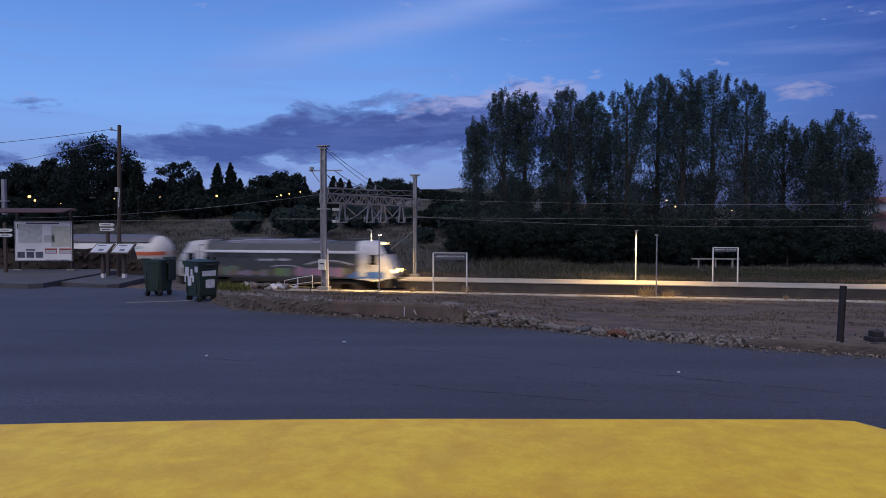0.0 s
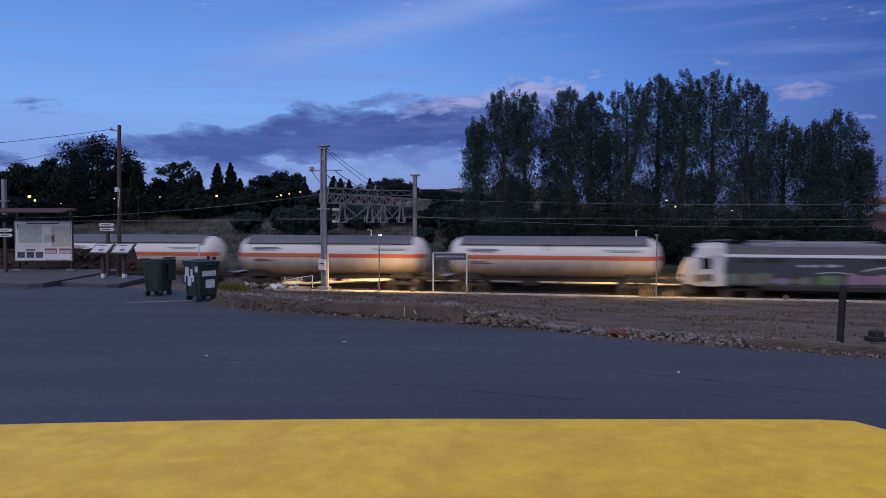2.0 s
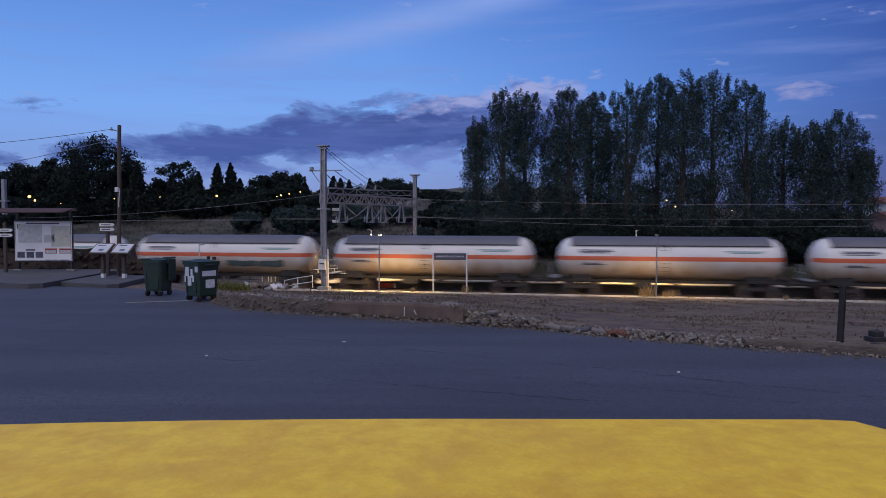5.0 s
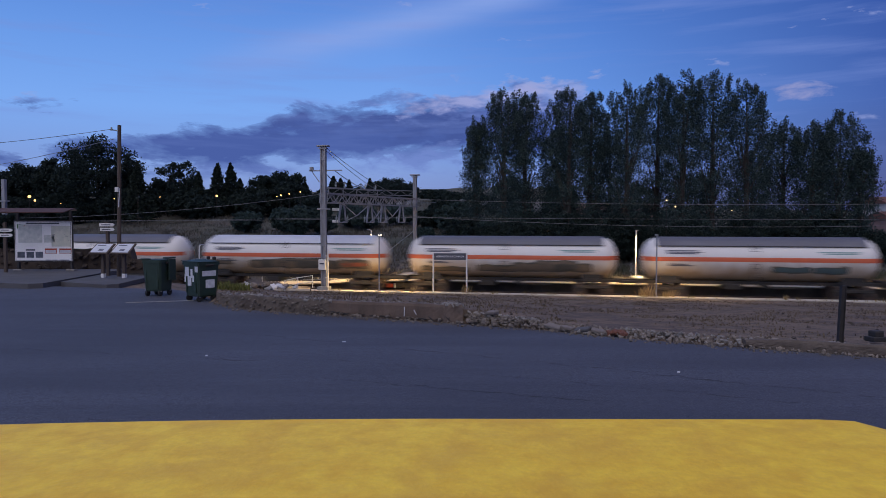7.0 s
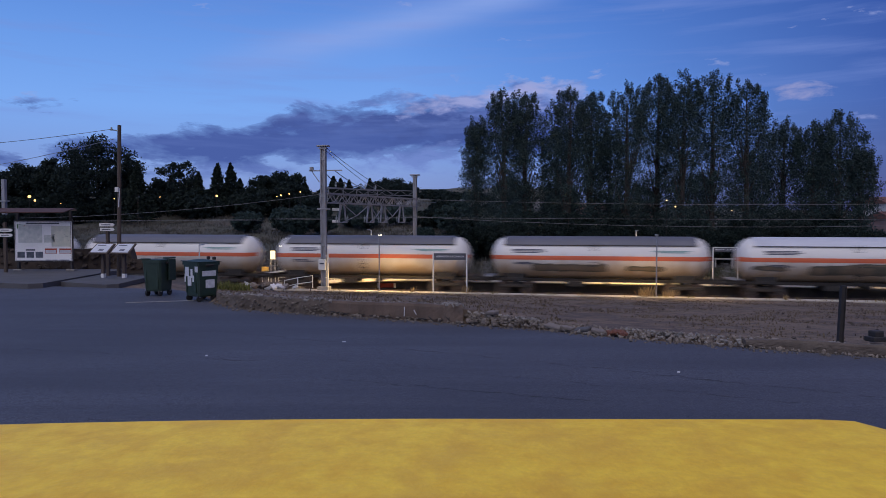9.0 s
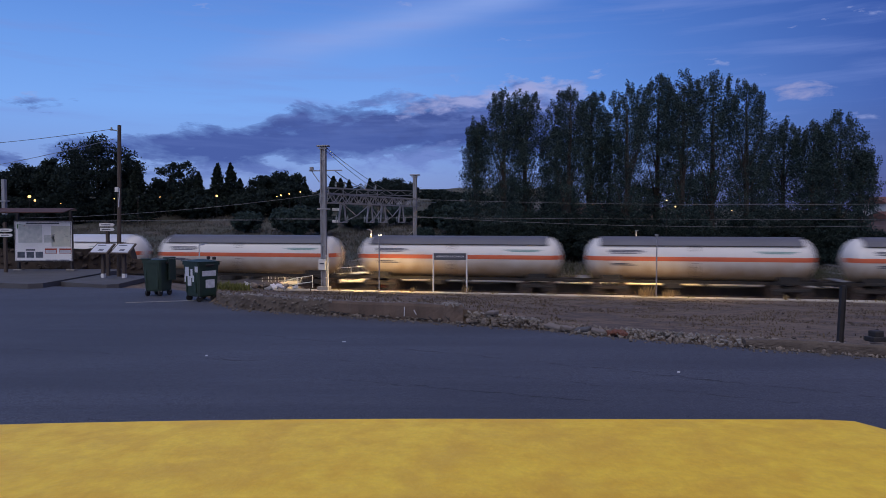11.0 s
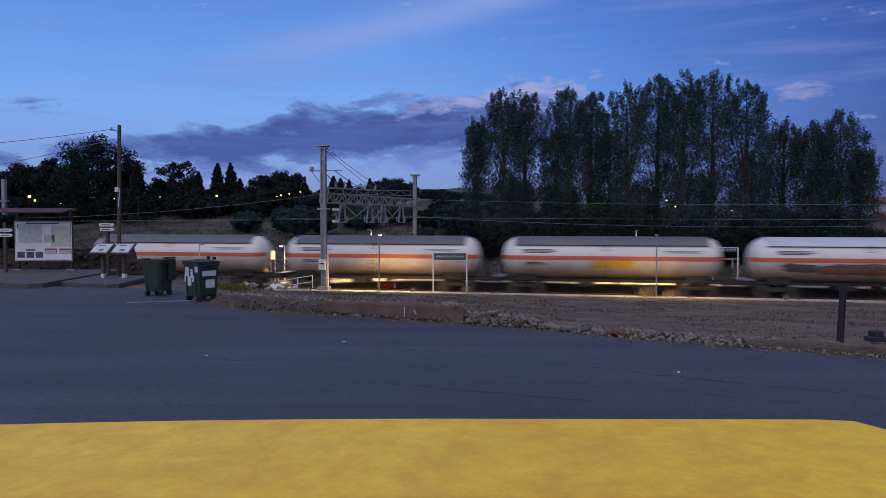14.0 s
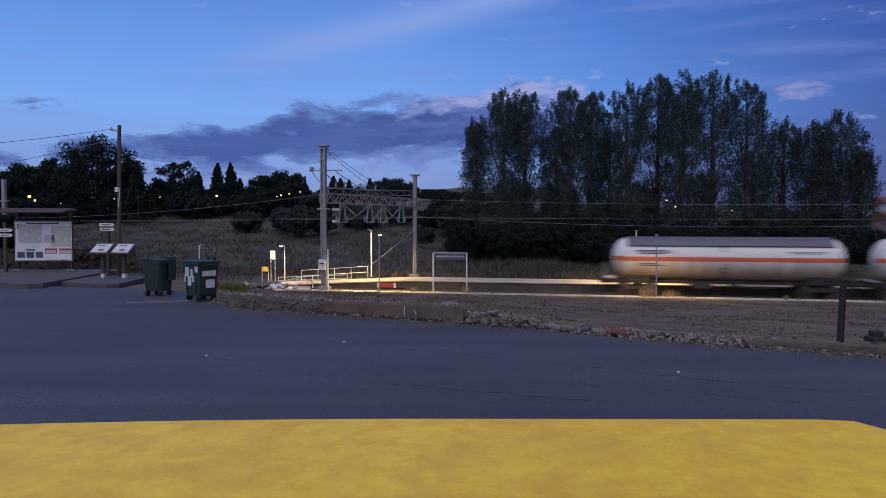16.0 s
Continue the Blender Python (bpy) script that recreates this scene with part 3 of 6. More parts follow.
def build_loco():
    th = thing("locomotive", pose(0, 0, 0), "modern freight locomotive with white cabs, grey sides and sprayed graffiti", "locomotive")
    hw = 1.46

    def ring(x, w, zb, zs, zt, wt):
        return [(x, -w, zb), (x, -w, zs), (x, -(w * 0.35 + wt * 0.65), zs + (zt - zs) * 0.62), (x, -wt * 0.8, zt), (x, wt * 0.8, zt),
                (x, w * 0.35 + wt * 0.65, zs + (zt - zs) * 0.62), (x, w, zs), (x, w, zb)]
    vs, fs = loft([ring(x, hw, 0.95, 2.96, 3.72, 1.15) for x in (-6.3, 6.3)])
    mesh_part("body", vs, fs, M_LOCOGREY, th, "dark grey locomotive sides")
    for e in (-1, 1):
        rings = [ring(e * 6.3, hw + 0.012, 0.90, 2.98, 3.82, 1.2), ring(e * 7.3, hw + 0.012, 0.85, 2.98, 3.80, 1.2),
                 ring(e * 7.95, hw - 0.02, 0.92, 2.80, 3.66, 1.12), ring(e * 8.5, hw - 0.10, 0.95, 2.35, 2.85, 1.1),
                 ring(e * 8.85, hw - 0.18, 0.98, 1.75, 2.02, 1.15), ring(e * 9.0, hw - 0.28, 1.0, 1.3, 1.5, 1.1)]
        vs, fs = loft(rings)
        mesh_part("cab", vs, fs, M_LOCOWHITE, th, "white driver's cab")
        # windscreen lies on the raked front
        a, b = Vector((e * 8.05, 0, 3.47)), Vector((e * 8.52, 0, 2.78))
        d = (b - a).normalized()
        nrm = Vector((-d.z, 0, d.x)) 
        if nrm.x * e < 0:
            nrm = -nrm
        a, b = a + nrm * 0.05, b + nrm * 0.05
        vs = [(a.x, -0.95, a.z), (a.x, 0.95, a.z), (b.x, 1.05, b.z), (b.x, -1.05, b.z)]
        vs += [(x - nrm.x * 0.1, y, z - nrm.z * 0.1) for x, y, z in vs]
        mesh_part("windscreen", vs, [(0, 1, 2, 3), (4, 7, 6, 5), (0, 4, 5, 1), (1, 5, 6, 2), (2, 6, 7, 3), (3, 7, 4, 0)], M_GLASS, th, "dark raked windscreen")
        for side in (-1, 1):
            bm = box(B(), e * 7.55, side * (hw - 0.012), 2.42, 0.62, 0.08, 0.75, bevel=0.02)
            part("side_window", bm, M_GLASS, th)
            bm = box(B(), e * 6.75, side * (hw + 0.0), 2.0, 0.68, 0.05, 1.75, bevel=0.015)
            part("cab_door", bm, M_LOCOWHITE, th)
            bm = B()
            for x in (6.35, 7.15):
                rod(bm, (e * x, side * (hw + 0.06), 1.0), (e * x, side * (hw + 0.06), 2.6), 0.02, 6)
            part("handrail", bm, M_STEEL, th)
            bm = box(B(), e * 8.94, side * 0.88, 1.52, 0.34, 0.36, 0.20, bevel=0.03)
            part("headlight", bm, M_HEAD if e > 0 else M_DARKIRON, th, "amber-white headlight" if e > 0 else "unlit tail light")
        bm = box(B(), e * 8.0, 0, 3.62, 0.2, 0.3, 0.1, bevel=0.02)
        part("top_light", bm, M_HEAD if e > 0 else M_DARKIRON, th)
        bm = B()
        box(bm, e * 8.55, 0, 0.62, 0.6, 2.45, 0.72, bevel=0.06)
        part("snow_plough", bm, M_UNDER, th)
    for side in (-1, 1):
        bm = box(B(), 0, side * (hw + 0.02), 2.97, 12.6, 0.10, 0.20, bevel=0.02)
        part("roof_line", bm, M_WHITELINE, th, "white line along the roof edge")
        bm = box(B(), 0, side * (hw - 0.03), 0.80, 8.2, 0.14, 0.32, bevel=0.03)
        part("side_skirt", bm, M_UNDER, th)
        # sprayed letters side by side, each a block with a ragged outline, over the lower half
        rng = np.random.default_rng(60 + side)
        for x0, x1, z0, z1, cols in ((-6.2, -3.3, 1.05, 1.95, (M_GRAF_GREEN, M_GRAF_DARK, M_GRAF_GREEN)), (-4.6, -1.2, 1.05, 1.55, (M_GRAF_MAUVE, M_GRAF_BROWN, M_GRAF_MAUVE)),
                                     (-1.6, 1.3, 1.02, 1.75, (M_GRAF_GREEN, M_GRAF_DARK, M_GRAF_LIME)), (1.3, 5.2, 1.05, 1.85, (M_GRAF_PINK, M_GRAF_MAUVE, M_GRAF_PINK)),
                                     (4.7, 6.0, 1.15, 1.9, (M_GRAF_LIME, M_GRAF_DARK)), (5.5, 8.4, 0.95, 1.62, (M_GRAF_BLUE, M_GRAF_BLUE)), (-8.3, -7.0, 1.1, 1.7, (M_GRAF_BROWN, M_GRAF_DARK, M_GRAF_PALE)),
                                     (-1.8, 0.9, 2.22, 2.48, (M_GRAF_PALE, M_GRAF_PALE, M_GRAF_GREEN)), (-6.9, -6.3, 1.5, 2.6, (M_GRAF_DARK,)), (6.3, 7.3, 1.7, 2.3, (M_GRAF_BROWN,))):
            x, n = x0, 0
            while x < x1 - 0.1:
                e = min(x1, x + 0.45 + 0.6 * rng.random())
                k = 6
                lift = 0.02 + 0.003 * (n % 3)
                rise, drop = 0.22 * rng.random() * (z1 - z0), 0.18 * rng.random() * (z1 - z0)
                top = [(x + (e - x) * i / k, z1 - rise + 0.07 * noise.noise((i * 0.9 + x, 1.0, side)) - 0.14 * abs(2 * i / k - 1) ** 3) for i in range(k + 1)]
                low = [(x + (e - x) * i / k, z0 + drop + 0.06 * noise.noise((i * 0.9 + x, 4.0, side)) + 0.10 * abs(2 * i / k - 1) ** 3) for i in range(k + 1)]
                yy = [side * (hw + lift - (0.16 * max(0, abs(q) - 7.9))) for q, z in top]
                vs = [(q, y, z) for (q, z), y in zip(top, yy)] + [(q, y, z) for (q, z), y in zip(low, yy)]
                mesh_part("graffiti", vs, [(i, i + 1, i + k + 2, i + k + 1) for i in range(k)], cols[n % len(cols)], th)
                x, n = e - 0.06, n + 1
        # white and black arcs sprayed over the pink letters
        for x0, x1, z0, rise, thick, mt in ((2.2, 6.0, 2.02, 0.30, 0.11, M_GRAF_PALE), (2.6, 5.8, 1.92, 0.26, 0.09, M_GRAF_DARK), (-0.6, 1.6, 1.82, 0.10, 0.07, M_GRAF_PALE)):
            k = 12
            mid = [(x0 + (x1 - x0) * i / k, z0 + rise * math.sin(math.pi * i / k)) for i in range(k + 1)]
            vs = [(q, side * (hw + 0.031), z + thick / 2) for q, z in mid] + [(q, side * (hw + 0.031), z - thick / 2) for q, z in mid]
            mesh_part("graffiti", vs, [(i, i + 1, i + k + 2, i + k + 1) for i in range(k)], mt, th)
        # ventilation grilles high on the side
        for gx in (-4.8, -3.2, 3.4, 4.9):
            grille = part("side_grille", box(B(), gx, side * (hw + 0.012), 2.68, 1.1, 0.03, 0.36, bevel=0.008), M_UNDER, th)
            for j in range(4):
                part("slat", box(B(), gx, side * (hw + 0.030), 2.56 + 0.08 * j, 1.04, 0.014, 0.03), M_LOCOGREY, grille)
    # pale roof boxes between the dark ends
    part("roof_box", box(B(), -0.4, 0, 3.58, 5.6, 2.15, 0.66, bevel=0.06), M_ROOFBOX, th, "pale grey roof housing")
    part("roof_box", box(B(), -3.95, 0, 3.50, 1.4, 2.1, 0.62, bevel=0.06), M_ROOFBOX, th)
    part("roof_box", box(B(), 3.1, 0, 3.50, 1.3, 2.1, 0.62, bevel=0.06), M_ROOFBOX, th)
    for e in (-1, 1):
        # dark side panes that run on from the windscreen, wipers and a marker light row on the nose
        for side in (-1, 1):
            part("corner_pane", box(B(), e * 8.02, side * (hw - 0.075), 2.55, 0.26, 0.05, 0.62, bevel=0.015), M_GLASS, th)
            part("marker_light", box(B(), e * 8.78, side * 0.95, 1.86, 0.12, 0.30, 0.10, bevel=0.02), M_GRAF_PALE, th)
        bm = box(B(), e * 8.62, 0, 1.16, 0.5, 2.3, 0.10, bevel=0.02)
        part("nose_band", bm, M_GRAF_BROWN, th, "rust-brown band across the nose")
    bm = B()
    box(bm, -3.0, 0, 3.86, 3.0, 1.3, 0.28, bevel=0.05)
    box(bm, 1.6, 0, 3.84, 3.6, 1.5, 0.24, bevel=0.05)
    for x in (-6.6, 6.0):
        for y in (-0.7, 0.7):
            rod(bm, (x - 0.8, y, 3.95), (x + 0.9, y * 0.8, 4.02), 0.03, 6)
        rod(bm, (x + 0.9, -0.9, 4.02), (x + 0.9, 0.9, 4.02), 0.03, 6)
        for dx in (-0.6, 0.6):
            rod(bm, (x + dx, 0.4, 3.7), (x + dx, 0.4, 3.97), 0.06, 8)
            rod(bm, (x + dx, -0.4, 3.7), (x + dx, -0.4, 3.97), 0.06, 8)
    part("roof_equipment", bm, M_SHIELD, th)
    bm = box(B(), 0, 0, 0.75, 4.5, 2.3, 0.6, bevel=0.06)
    part("transformer_box", bm, M_UNDER, th)
    bogie(th, -5.2)
    bogie(th, 5.2)
    buffers(th, 9.45)
    return th


M_WHITELINE = surface("white_line_paint", (0.84, 0.84, 0.86), (0.78, 0.78, 0.80), 0.4, 1.0, 12, 0.0)
M_ROOFBOX = surface("roof_box_paint", (0.30, 0.30, 0.36), (0.22, 0.22, 0.27), 0.5, 1.0, 12, 0.05)
M_LOCOGREY = surface("grey_loco_paint", (0.066, 0.069, 0.076), (0.048, 0.052, 0.056), 0.45, 0.8, 12, 0.05)
M_LOCOWHITE = surface("white_loco_paint", (0.72, 0.72, 0.74), (0.60, 0.60, 0.62), 0.4, 0.8, 12, 0.05, stain=(0.24, 0.20, 0.17), amount=0.7)
M_GLASS = surface("dark_glass", (0.015, 0.017, 0.02), (0.012, 0.013, 0.016), 0.08, 1, 5, 0.0)
M_HEAD = shining("headlamp", (1.0, 0.62, 0.18), 12.0)
M_GRAF_GREEN = surface("graffiti_green", (0.11, 0.19, 0.11), (0.17, 0.18, 0.16), 0.6, 1.3, 12, 0.0)
M_GRAF_LIME = surface("graffiti_lime", (0.18, 0.29, 0.09), (0.13, 0.19, 0.08), 0.6, 1.3, 12, 0.0)
M_GRAF_MAUVE = surface("graffiti_mauve", (0.27, 0.19, 0.29), (0.20, 0.18, 0.22), 0.6, 1.3, 12, 0.0)
M_GRAF_PINK = surface("graffiti_pink", (0.42, 0.18, 0.29), (0.27, 0.19, 0.25), 0.6, 1.3, 12, 0.0)
M_GRAF_BLUE = surface("graffiti_blue", (0.03, 0.10, 0.34), (0.04, 0.13, 0.42), 0.6, 1.3, 12, 0.0)
M_GRAF_PALE = surface("graffiti_pale", (0.52, 0.52, 0.56), (0.34, 0.34, 0.37), 0.6, 1.3, 12, 0.0)
M_GRAF_DARK = surface("graffiti_dark", (0.085, 0.078, 0.058), (0.135, 0.115, 0.085), 0.6, 1.3, 12, 0.0)
M_GRAF_BROWN = surface("graffiti_brown", (0.23, 0.165, 0.105), (0.15, 0.115, 0.08), 0.6, 1.3, 12, 0.0)
M_GRAF_YELLOW = surface("graffiti_yellow", (0.72, 0.40, 0.02), (0.60, 0.33, 0.02), 0.6, 1.3, 12, 0.0)
M_GRAF_TEAL = surface("graffiti_teal", (0.07, 0.12, 0.13), (0.11, 0.15, 0.14), 0.6, 1.3, 12, 0.0)
M_GRAF_RED = surface("graffiti_red", (0.40, 0.11, 0.06), (0.27, 0.12, 0.07), 0.6, 1.3, 12, 0.0)

PITCH, WAGONS = 17.05, 17
loco = build_loco()
grey_wagon, white_wagon = build_wagon(False), build_wagon(True)
train = [loco]
for k in range(1, WAGONS + 1):
    if k == 1:
        train.append(grey_wagon)
    elif k == 8:
        train.append(white_wagon)
    else:
        train.append(copy_thing(white_wagon if k == 14 else grey_wagon, pose(0, 0, 0)))
# what was sprayed on single wagons
spray(train[6], [(0.8, 3.2, 106, 126, M_GRAF_TEAL), (3.4, 5.4, 104, 126, M_GRAF_TEAL)])
spray(train[7], [(-2.2, 0.6, 108, 132, M_GRAF_BROWN), (0.4, 5.8, 100, 130, M_GRAF_DARK), (2.0, 4.8, 94, 108, M_GRAF_BROWN), (-6.4, -3.0, 116, 134, M_GRAF_BROWN)])
spray(train[8], [(-6.8, -4.6, 104, 118, M_GRAF_DARK), (-3.2, 6.4, 100, 130, M_GRAF_DARK), (-1.0, 3.0, 96, 106, M_GRAF_BROWN), (4.2, 6.4, 104, 124, M_GRAF_RED)])
spray(train[9], [(-4.6, 0.5, 104, 128, M_GRAF_BROWN), (2.0, 4.4, 108, 124, M_GRAF_BROWN)])
spray(train[14], [(-5.6, -3.6, 98, 122, M_GRAF_DARK), (-3.4, 2.4, 100, 126, M_GRAF_RED), (-2.6, 0.8, 96, 104, M_GRAF_GREEN), (2.2, 5.4, 104, 126, M_GRAF_BROWN)])
for lift_at, w0 in ((-1.2, 1.1), (-0.2, 1.0), (0.7, 1.0)):
    rings = []
    for i in range(9):
        x = lift_at + w0 * i / 8
        e = 3.5 * abs(2 * i / 8 - 1) ** 3
        rings.append([(x, y, z) for y, z in arc(1.515, radians(94 + e + 2 * noise.noise((x * 2, 0, 1))), radians(115 - e), 5, 2.66, -1)])
    vs, fs = loft(rings, close=False, caps=False)
    mesh_part("graffiti", vs, fs, M_GRAF_YELLOW, train[15], "yellow sprayed bubble letters")


def train_place(k, t):
    """Where the middle of vehicle k is along the railway at t seconds; the train picks up speed a little."""
    rear = -32.22 + 19.34 * t + 0.0555 * t * t
    return rear + 9.5 if k == 0 else rear - PITCH * (k - 0.5)


SWAYING = []


def motions():
    for k, th in enumerate(train):
        walk(th, [(float(t), tpose(train_place(k, t), TRAIN_N, RAIL)) for t in np.arange(0.0, 16.01, 1.0)])
    # the wind stirs the poplars
    for k, crown in enumerate(SWAYING):
        walk(crown, [(float(t), pose(0, 0, 0, 0.32 * math.sin(0.9 * t + 1.7 * k) + 0.14 * math.sin(2.3 * t + k), 0.32 * math.sin(1.1 * t + 2.3 * k) + 0.14 * math.sin(2.6 * t + 0.6 * k), 0)) for t in np.arange(0.0, 16.01, 0.5)])


# ---- trees ----
def crown_mesh(name, rng, blobs, per, leaf, material, parent):
    """Leaves scattered over the shells of many small clumps. blobs: (centre, radii)."""
    vs, fs = [], []
    for (c, r) in blobs:
        d = rng.normal(size=(per, 3))
        d /= np.linalg.norm(d, axis=1)[:, None]
        p = np.array(c) + d * np.array(r) * (rng.random((per, 1)) ** 0.45)
        a = rng.normal(size=(per, 3))
        a /= np.linalg.norm(a, axis=1)[:, None]
        b = np.cross(a, rng.normal(size=(per, 3)))
        b /= np.linalg.norm(b, axis=1)[:, None]
        ln = leaf * (0.6 + 0.9 * rng.random((per, 1)))
        wd = ln * 0.45
        quad = np.stack([p - a * ln, p + b * wd, p + a * ln, p - b * wd], 1)
        base = len(vs)
        vs.extend(map(tuple, quad.reshape(-1, 3)))
        fs.extend((base + 4 * i, base + 4 * i + 1, base + 4 * i + 2, base + 4 * i + 3) for i in range(per))
    return mesh_part(name, vs, fs, material, parent)


def trunk_mesh(rng, h, r, limbs, parent, spread):
    bm = B()
    rod(bm, (0, 0, -0.3), (0, 0, h * 0.5), r, 9, r * 0.65)
    rod(bm, (0, 0, h * 0.5), (0.05 * h * rng.normal() * 0.2, 0, h * 0.93), r * 0.65, 7, 0.03)
    for _ in range(limbs):
        z = h * (0.1 + 0.5 * rng.random())
        a = rng.random() * 6.283
        ln = h * (0.18 + 0.14 * rng.random())
        q = Vector((math.cos(a) * spread * 0.6, math.sin(a) * spread * 0.6, z + ln))
        rod(bm, (0, 0, z), q, r * 0.32, 6, 0.02)
    part("trunk", bm, M_BARK, parent)


def poplar(x, y, h, w, seed, label):
    rng = np.random.default_rng(seed)
    z0 = ground_z(x, y)
    th = thing("poplar_tree", pose(x, y, z0, 0, 0, rng.random() * 360), label, "tree", "row of poplars behind the railway")
    trunk_mesh(rng, h, 0.20 + 0.008 * h, 12, th, w * 0.5)
    blobs = []
    # many upright plumes that close into a dome, each ending in a short feathery tip
    R = w * 0.61
    for k in range(19):
        r = R * math.sqrt(k / 19.0) * 0.98
        a = k * 2.4 + rng.random() * 0.5
        px, py = math.cos(a) * r, math.sin(a) * r
        lh = 0.945 - 0.17 * (r / R) ** 2.4 - 0.03 * rng.random() * (k > 0)
        z = 0.03 + 0.08 * rng.random()
        while z < lh:
            u = z / lh
            pr = (0.44 + 0.15 * w) * (1.0 if u < 0.80 else (1 - ((u - 0.80) / 0.205) ** 2.0) ** 0.5) + 0.08
            if rng.random() > 0.08 + 0.42 * (0.22 < u < 0.70 and k > 2):
                lean = 1.10 - 0.34 * u
                blobs.append(((px * lean + rng.normal() * pr * 0.33, py * lean + rng.normal() * pr * 0.33, z * h), (pr * 0.64, pr * 0.64, 0.55 + 0.3 * rng.random())))
            z += 0.68 / h
        for _ in range(2):
            lean, up = 0.78, 0.05 + 0.55 * rng.random()
            blobs.append(((px * lean + rng.normal() * 0.4 + 0.12, py * lean + rng.normal() * 0.4, lh * h + up), (0.30, 0.30, 0.62)))
    SWAYING.append(crown_mesh("crown", rng, blobs, 84, 0.092, M_POPLAR, th))
    return th


def broadleaf(x, y, h, w, seed, label, per=100, open_=0.0, leaf=0.21, leaves=None):
    rng = np.random.default_rng(seed)
    th = thing("broadleaf_tree", pose(x, y, ground_z(x, y)), label, "tree", "trees on the hillside")
    trunk_mesh(rng, h * 0.9, 0.03 * h * 0.7, 10, th, w * 0.5)
    blobs = []
    for _ in range(int(150 * (1 - open_))):
        d = rng.normal(size=3)
        d /= np.linalg.norm(d)
        k = rng.random() ** 0.4
        c = (d[0] * w * 0.45 * k, d[1] * w * 0.45 * k, h * 0.52 + d[2] * h * 0.43 * k)
        q = w * (0.06 + 0.06 * rng.random())
        blobs.append((c, (q, q, q * 0.8)))
    crown_mesh("crown", rng, blobs, per, leaf, leaves or M_FOLIAGE, th)
    return th


def conifer(x, y, h, w, seed, label):
    rng = np.random.default_rng(seed)
    th = thing("conifer_tree", pose(x, y, ground_z(x, y)), label, "tree", "trees on the hillside")
    bm = rod(B(), (0, 0, -0.3), (0, 0, h * 0.98), 0.02 * h, 8, 0.02)
    part("trunk", bm, M_BARK, th)
    blobs = []
    for z in np.arange(0.08, 1.0, 0.035):
        r = w * 0.5 * (1 - z) ** 0.85 + 0.05
        for a in np.arange(0, 6.28, 1.05) + rng.random() * 3:
            k = r * (0.45 + 0.6 * rng.random())
            blobs.append(((math.cos(a) * k, math.sin(a) * k, z * h - 0.12 * k), (0.36 * r + 0.08, 0.36 * r + 0.08, 0.25)))
    crown_mesh("crown", rng, blobs, 26, 0.2, M_NEEDLE, th)
    return th


M_BARK = surface("bark", (0.075, 0.06, 0.05), (0.045, 0.037, 0.03), 0.9, 2, 15, 0.6)
M_POPLAR = leafy("poplar_leaves", (0.024, 0.044, 0.041), (0.056, 0.086, 0.082), 0.22, 0.15)
M_FOLIAGE = leafy("dark_foliage", (0.015, 0.024, 0.022), (0.032, 0.046, 0.042), 0.08)
M_NEEDLE = leafy("needles", (0.016, 0.025, 0.021), (0.032, 0.043, 0.034), 0.08)
M_GRASS = leafy("dry_grass", (0.20, 0.15, 0.065), (0.30, 0.225, 0.10))
M_SCRUB = leafy("scrub", (0.062, 0.064, 0.054), (0.125, 0.106, 0.084), 0.3, 0.25)

SUMMER = "tall dark green poplar with an uneven wind-stirred crown"
for x, y, h, w, seed in (
        (3.7, 76.0, 15.0, 2.9, 100),
        (6.7, 75.0, 18.1, 4.4, 101),
        (9.2, 77.0, 18.6, 4.5, 102),
        (13.6, 74.0, 18.8, 4.7, 103),
        (16.4, 76.0, 18.9, 3.8, 104),
        (19.9, 74.0, 19.5, 4.9, 105),
        (23.8, 76.0, 21.1, 4.8, 106),
        (25.5, 73.0, 20.6, 4.5, 107),
        (29.1, 74.0, 21.0, 5.6, 108),
        (32.4, 73.0, 19.8, 5.3, 109),
        (37.3, 75.0, 15.7, 4.4, 110),
        (38.9, 72.0, 15.0, 4.5, 111),
        (41.1, 71.0, 16.0, 5.7, 112),
        (42.7, 70.0, 12.1, 2.9, 113),
        (13.1, 79.0, 14.5, 3.8, 114),
        (19.5, 80.0, 14.9, 3.8, 115)):
    poplar(x, y, h, w, seed, SUMMER)
